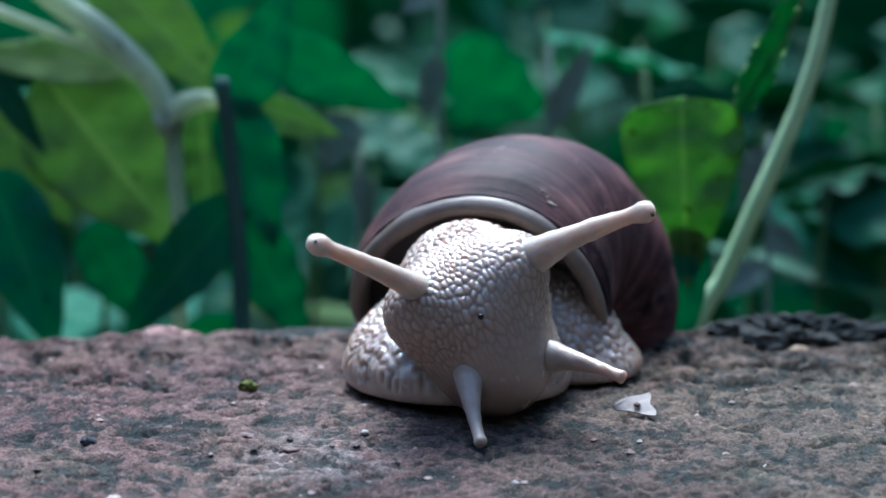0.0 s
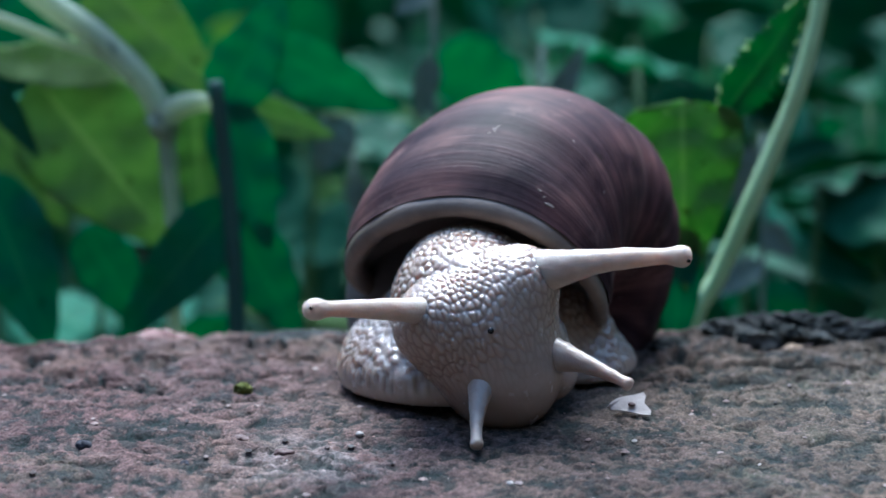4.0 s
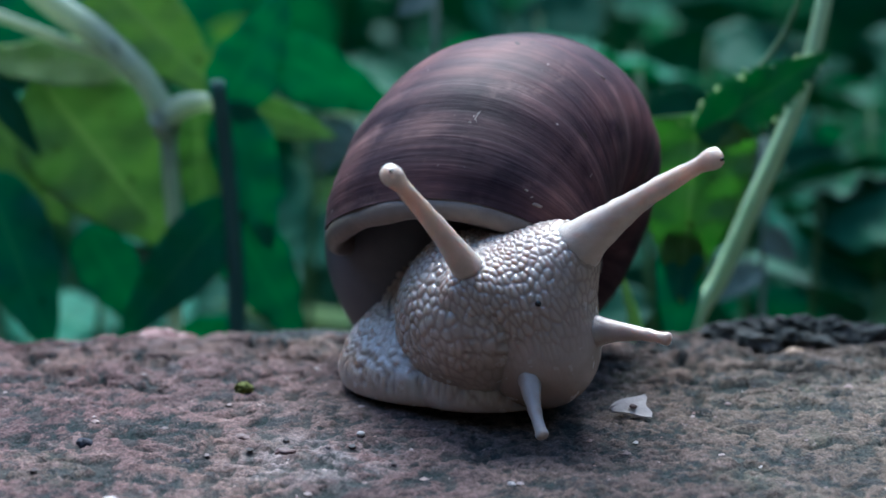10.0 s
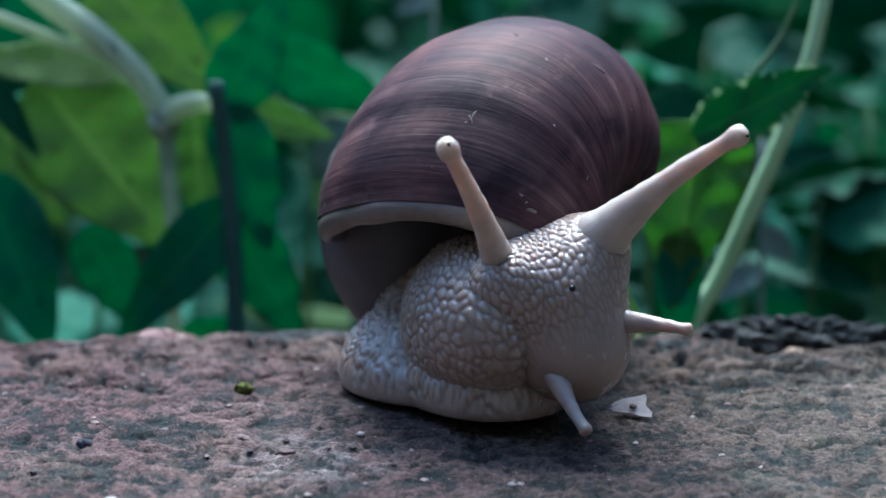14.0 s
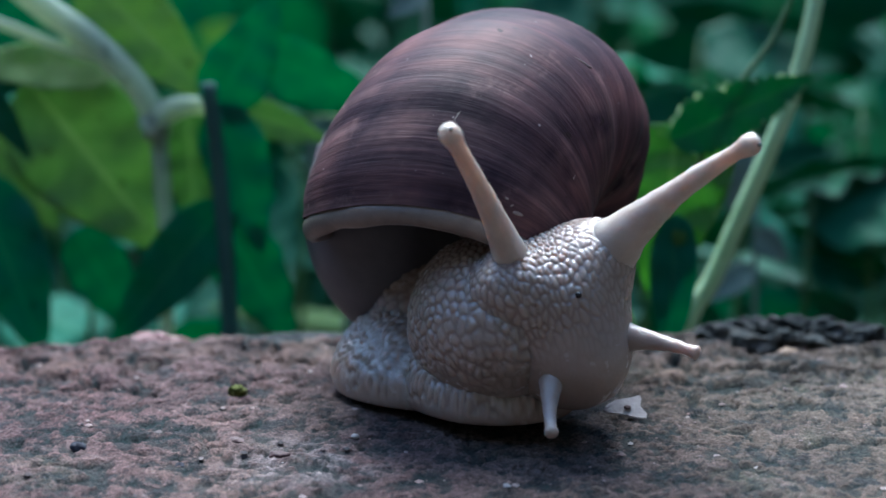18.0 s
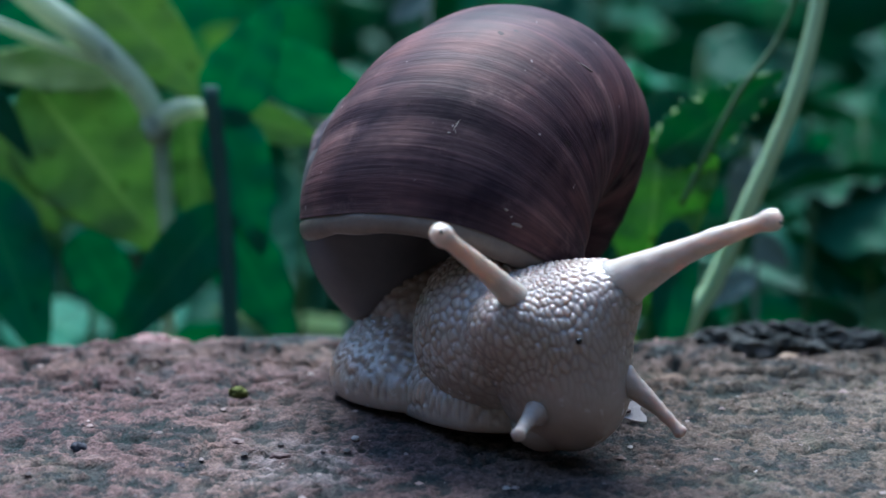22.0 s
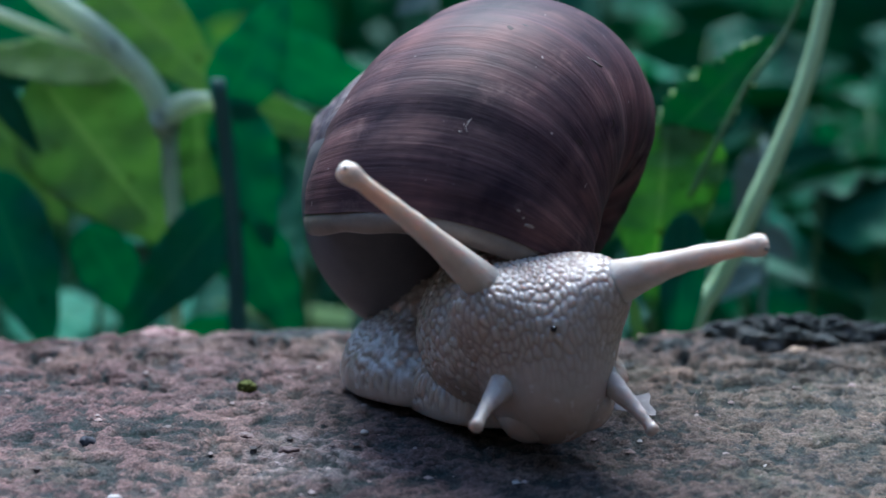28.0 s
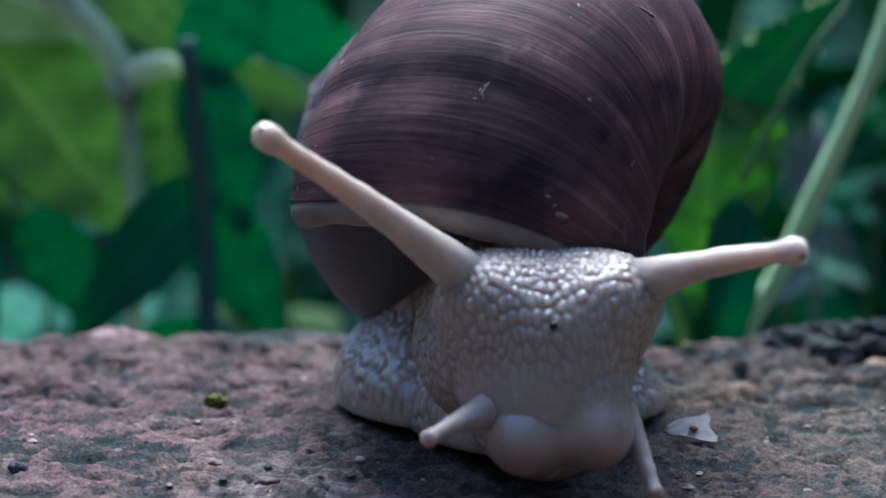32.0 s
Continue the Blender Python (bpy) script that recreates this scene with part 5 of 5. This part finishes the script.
    walk(foot, [
        (0, pose(-0.00050, -0.00800, 0.00000, 0.0, 0.0, 0.0)),
        (13, pose(-0.00050, -0.00850, 0.00000, 0.0, 0.0, 0.0)),
        (23, pose(-0.00080, -0.01000, 0.00000, 0.0, 0.0, 0.0)),
        (32, pose(-0.00030, -0.01100, 0.00000, 0.0, 0.0, 0.0)),
    ])
    walk(sole, [
        (0, pose(0.00200, -0.01000, 0.00000, 0.0, 0.0, 0.0)),
        (6, pose(0.00300, -0.01200, 0.00000, 0.0, 0.0, 0.0)),
        (9, pose(0.00380, -0.01700, 0.00000, 0.0, 0.0, 3.0)),
        (13, pose(0.00450, -0.02250, 0.00030, 2.0, 0.0, 8.0)),
        (17, pose(0.00540, -0.02450, 0.00030, 2.0, 0.0, 10.0)),
        (20, pose(0.00600, -0.02600, -0.00020, 0.0, 0.0, 10.0)),
        (24, pose(0.00600, -0.02700, -0.00050, 0.0, 0.0, 8.0)),
        (28, pose(0.00560, -0.02700, -0.00050, 0.0, 0.0, 5.0)),
        (32, pose(0.00500, -0.02700, -0.00050, 0.0, 0.0, 3.0)),
    ])
    walk(flank, [
        (0, pose(0.01400, -0.00300, 0.00000, 0.0, 0.0, 0.0)),
        (3, pose(0.01400, -0.00300, 0.00000, 0.0, 0.0, 0.0)),
        (6, pose(0.01350, -0.00300, 0.00000, 0.0, 0.0, 0.0)),
        (9, pose(0.00950, -0.00100, 0.00000, 0.0, 0.0, 0.0)),
        (12, pose(0.00200, 0.00000, 0.00000, 0.0, 0.0, 0.0)),
        (17, pose(0.00200, -0.00400, 0.00000, 0.0, 0.0, 0.0)),
        (21, pose(0.00600, -0.01000, 0.00000, 0.0, 0.0, 0.0)),
        (23, pose(0.00950, -0.01200, 0.00000, 0.0, 0.0, 0.0)),
        (25, pose(0.01200, -0.01400, 0.00000, 0.0, 0.0, 0.0)),
        (28, pose(0.01150, -0.01500, 0.00000, 0.0, 0.0, 0.0)),
        (32, pose(0.01000, -0.01600, 0.00000, 0.0, 0.0, 0.0)),
    ])
    walk(stalk_l, [
        (0, pose(0.00143, -0.02667, 0.01116, 46.1, -55.7, 0.0)),
        (1, pose(0.00305, -0.02536, 0.01084, 50.2, -67.6, 0.0)),
        (2, pose(0.00322, -0.02521, 0.01102, 51.1, -78.7, 0.0)),
        (3, pose(0.00352, -0.02626, 0.01096, 48.6, -78.1, 0.0)),
        (6, pose(0.00482, -0.02601, 0.01030, 50.7, -64.9, 0.0)),
        (7, pose(0.00519, -0.02640, 0.01041, 50.5, -54.4, 0.0)),
        (8, pose(0.00567, -0.02742, 0.01088, 48.6, -43.7, 0.0)),
        (9, pose(0.00596, -0.02863, 0.01177, 46.2, -36.8, 0.0)),
        (10, pose(0.00549, -0.03063, 0.01328, 42.9, -33.4, 0.0)),
        (11, pose(0.00546, -0.03243, 0.01497, 40.3, -34.5, 0.0)),
        (12, pose(0.00576, -0.03332, 0.01558, 40.0, -34.1, -0.0)),
        (13, pose(0.00684, -0.03317, 0.01529, 42.2, -26.9, 0.0)),
        (14, pose(0.00776, -0.03304, 0.01490, 43.8, -21.2, 0.0)),
        (17, pose(0.00950, -0.03543, 0.01592, 41.6, -18.1, 0.0)),
        (18, pose(0.00994, -0.03726, 0.01631, 40.8, -23.4, -0.0)),
        (19, pose(0.01018, -0.03827, 0.01589, 42.0, -28.9, 0.0)),
        (20, pose(0.01122, -0.03935, 0.01442, 44.3, -34.7, -0.0)),
        (21, pose(0.01199, -0.04047, 0.01311, 46.6, -41.0, 0.0)),
        (22, pose(0.01264, -0.04063, 0.01174, 48.9, -41.1, 0.0)),
        (23, pose(0.01255, -0.04246, 0.01146, 46.7, -45.5, 0.0)),
        (24, pose(0.01162, -0.04255, 0.01147, 46.9, -47.1, -0.0)),
        (25, pose(0.01007, -0.04403, 0.01265, 43.6, -50.9, 0.0)),
        (28, pose(0.00616, -0.04635, 0.01543, 33.6, -45.9, 0.0)),
        (29, pose(0.00464, -0.04623, 0.01488, 26.5, -42.0, 0.0)),
        (30, pose(0.00395, -0.04612, 0.01594, 25.7, -48.2, -0.0)),
        (31, pose(0.00295, -0.04607, 0.01578, 25.7, -50.2, 0.0)),
        (32, pose(0.00206, -0.04604, 0.01567, 26.9, -51.8, 0.0)),
    ])
    walk(stalk_r, [
        (0, pose(0.00510, -0.02615, 0.01471, 37.0, 58.2, 0.0)),
        (1, pose(0.00529, -0.02627, 0.01493, 37.1, 69.0, 0.0)),
        (2, pose(0.00544, -0.02691, 0.01519, 35.9, 77.3, 0.0)),
        (3, pose(0.00635, -0.02703, 0.01500, 36.0, 76.7, 0.0)),
        (6, pose(0.00930, -0.02860, 0.01517, 33.4, 69.5, 0.0)),
        (7, pose(0.01046, -0.02928, 0.01586, 32.5, 66.0, 0.0)),
        (8, pose(0.01196, -0.02986, 0.01655, 31.9, 60.7, 0.0)),
        (9, pose(0.01335, -0.03052, 0.01735, 31.1, 53.9, 0.0)),
        (10, pose(0.01394, -0.03136, 0.01803, 30.9, 49.8, -0.0)),
        (11, pose(0.01465, -0.03199, 0.01850, 31.2, 46.8, -0.0)),
        (12, pose(0.01526, -0.03272, 0.01889, 31.3, 46.8, 0.0)),
        (13, pose(0.01641, -0.03374, 0.01968, 30.6, 47.0, -0.0)),
        (14, pose(0.01733, -0.03436, 0.01986, 30.1, 46.5, 0.0)),
        (17, pose(0.01937, -0.03585, 0.01959, 29.8, 45.0, 0.0)),
        (18, pose(0.01929, -0.03702, 0.01935, 31.2, 46.5, 0.0)),
        (19, pose(0.01860, -0.03818, 0.01921, 31.9, 50.5, 0.0)),
        (20, pose(0.01843, -0.03970, 0.01786, 33.1, 53.2, -0.0)),
        (21, pose(0.01846, -0.04167, 0.01684, 33.2, 55.6, 0.0)),
        (22, pose(0.01858, -0.04259, 0.01576, 33.4, 58.2, 0.0)),
        (23, pose(0.01850, -0.04344, 0.01469, 33.8, 58.6, 0.0)),
        (24, pose(0.01794, -0.04381, 0.01458, 33.3, 60.4, -0.0)),
        (25, pose(0.01716, -0.04382, 0.01469, 33.8, 64.0, 0.0)),
        (28, pose(0.01521, -0.04331, 0.01514, 36.6, 65.1, 0.0)),
        (29, pose(0.01442, -0.04342, 0.01437, 36.3, 62.7, -0.0)),
        (30, pose(0.01290, -0.04255, 0.01531, 38.5, 66.9, 0.0)),
        (31, pose(0.01163, -0.04188, 0.01495, 40.3, 70.2, 0.0)),
        (32, pose(0.01075, -0.04136, 0.01406, 41.7, 65.7, 0.0)),
    ])
    walk(feeler_l, [
        (0, pose(0.00283, -0.03446, 0.00502, 47.5, 171.4, 0.0)),
        (1, pose(0.00371, -0.03524, 0.00515, 45.6, 174.3, 0.0)),
        (2, pose(0.00398, -0.03602, 0.00524, 44.7, 179.0, 0.0)),
        (3, pose(0.00484, -0.03374, 0.00440, 50.9, -167.7, 0.0)),
        (6, pose(0.00556, -0.03722, 0.00465, 47.6, 177.4, 0.0)),
        (7, pose(0.00675, -0.03644, 0.00519, 43.8, 170.1, 0.0)),
        (8, pose(0.00844, -0.03501, 0.00564, 43.5, 168.8, 0.0)),
        (9, pose(0.00989, -0.03534, 0.00639, 40.5, 167.0, 0.0)),
        (10, pose(0.01054, -0.03607, 0.00668, 45.0, 171.3, 0.0)),
        (11, pose(0.01159, -0.03673, 0.00686, 53.9, -175.4, 0.0)),
        (12, pose(0.01233, -0.03750, 0.00698, 51.4, -175.7, 0.0)),
        (13, pose(0.01304, -0.03828, 0.00723, 44.0, 165.7, 0.0)),
        (14, pose(0.01329, -0.03886, 0.00732, 43.1, 152.6, 0.0)),
        (17, pose(0.01449, -0.04021, 0.00728, 52.3, 169.4, 0.0)),
        (18, pose(0.01400, -0.04173, 0.00712, 55.1, -171.1, 0.0)),
        (19, pose(0.01294, -0.04342, 0.00711, 42.6, -159.9, 0.0)),
        (20, pose(0.01233, -0.04559, 0.00576, 37.3, -163.0, 0.0)),
        (21, pose(0.01159, -0.04674, 0.00356, 77.9, -83.6, 0.0)),
        (22, pose(0.01193, -0.04803, 0.00358, 72.2, -104.9, 0.0)),
        (23, pose(0.01197, -0.04916, 0.00377, 70.4, -127.8, 0.0)),
        (24, pose(0.01089, -0.04930, 0.00405, 71.4, -154.8, 0.0)),
        (25, pose(0.01005, -0.04965, 0.00459, 69.2, -157.6, 0.0)),
        (28, pose(0.00671, -0.05047, 0.00635, 62.7, -128.0, 0.0)),
        (29, pose(0.00522, -0.05052, 0.00487, 65.2, -90.4, 0.0)),
        (30, pose(0.00429, -0.05087, 0.00571, 56.8, -96.5, 0.0)),
        (31, pose(0.00325, -0.05085, 0.00557, 54.2, -96.2, 0.0)),
        (32, pose(0.00226, -0.05086, 0.00555, 53.7, -97.7, 0.0)),
    ])
    walk(feeler_r, [
        (0, pose(0.01217, -0.03049, 0.00624, 29.4, 98.6, 0.0)),
        (1, pose(0.01293, -0.03065, 0.00648, 29.7, 105.7, 0.0)),
        (2, pose(0.01291, -0.03074, 0.00677, 30.1, 110.2, 0.0)),
        (3, pose(0.01339, -0.03087, 0.00663, 30.3, 109.4, 0.0)),
        (6, pose(0.01475, -0.03185, 0.00638, 27.6, 93.5, 0.0)),
        (7, pose(0.01551, -0.03206, 0.00731, 28.0, 87.2, 0.0)),
        (8, pose(0.01652, -0.03216, 0.00820, 29.0, 81.6, 0.0)),
        (9, pose(0.01750, -0.03235, 0.00922, 29.9, 84.5, 0.0)),
        (10, pose(0.01785, -0.03318, 0.00999, 29.6, 88.4, 0.0)),
        (11, pose(0.01819, -0.03382, 0.01075, 30.3, 93.5, 0.0)),
        (12, pose(0.01845, -0.03450, 0.01117, 30.6, 92.7, 0.0)),
        (13, pose(0.01927, -0.03540, 0.01167, 29.9, 92.6, 0.0)),
        (14, pose(0.02008, -0.03602, 0.01152, 29.2, 88.0, 0.0)),
        (17, pose(0.02126, -0.03735, 0.01099, 30.2, 90.9, 0.0)),
        (18, pose(0.02149, -0.03900, 0.01043, 29.6, 94.9, 0.0)),
        (19, pose(0.02148, -0.04079, 0.00992, 27.5, 112.0, 0.0)),
        (20, pose(0.02105, -0.04260, 0.00882, 29.8, 114.0, 0.0)),
        (21, pose(0.02114, -0.04492, 0.00732, 24.2, 122.0, 0.0)),
        (22, pose(0.02050, -0.04544, 0.00744, 11.1, 128.9, 0.0)),
        (23, pose(0.02009, -0.04636, 0.00721, 28.6, 124.8, 0.0)),
        (24, pose(0.01926, -0.04621, 0.00789, 10.9, 128.3, 0.0)),
        (25, pose(0.01859, -0.04583, 0.00907, 17.2, 130.4, 0.0)),
        (28, pose(0.01707, -0.04686, 0.00710, 35.3, 129.9, 0.0)),
        (29, pose(0.01497, -0.04574, 0.00602, 35.6, 126.7, 0.0)),
        (30, pose(0.01509, -0.04648, 0.00677, 35.8, 146.5, 0.0)),
        (31, pose(0.01398, -0.04646, 0.00667, 36.0, 145.8, 0.0)),
        (32, pose(0.01343, -0.04699, 0.00624, 33.6, 152.4, 0.0)),
    ])
    walk(tooth_leaf, [
        (0, aim((42.3, 42, 30.8), (50.2, 43, 46), (0.9, -0.45, 0.4))),
        (3, aim((41.5, 42, 30.4), (50.5, 43, 44), (0.8, -0.55, 0.4))),
        (6, aim((40, 42, 29.2), (51.5, 42, 40.2), (0.5, -0.8, 0.3))),
        (9, aim((37.3, 42, 28), (53, 42, 38.5), (0.3, -1, 0.2))),
        (14, aim((36.9, 42, 27.4), (56.3, 42, 37.6), (0.1, -1, 0.2))),
        (19, aim((34, 43, 26.5), (53, 42, 35.5), (0, -1, 0.2))),
        (23, aim((32.5, 47, 24.5), (46.5, 46, 36), (0, -1, 0.2))),
        (28, aim((32.5, 48, 26), (44.5, 47, 38), (0, -1, 0.2))),
        (32, aim((32.5, 48, 26), (45, 47, 38), (0, -1, 0.2))),
    ])
    walk(front_leaf, [
        (0, aim((34, 40.5, 33), (36, 41, -5), (-0.1, -1, -0.3))),
        (3, aim((34.8, 40.5, 32.8), (36.2, 41, -5), (-0.1, -1, -0.3))),
        (6, aim((36, 41, 31.5), (36, 41, -6), (-0.1, -1, -0.3))),
        (9, aim((37, 41.5, 31), (35, 41, -6.5), (-0.1, -1, -0.3))),
        (14, aim((37.5, 42, 30), (33, 41, -7), (-0.1, -1, -0.3))),
        (23, aim((33, 46, 29), (30, 44, -8), (-0.1, -1, -0.3))),
        (32, aim((33, 46, 29), (30, 44, -8), (-0.1, -1, -0.3))),
    ])


motions()
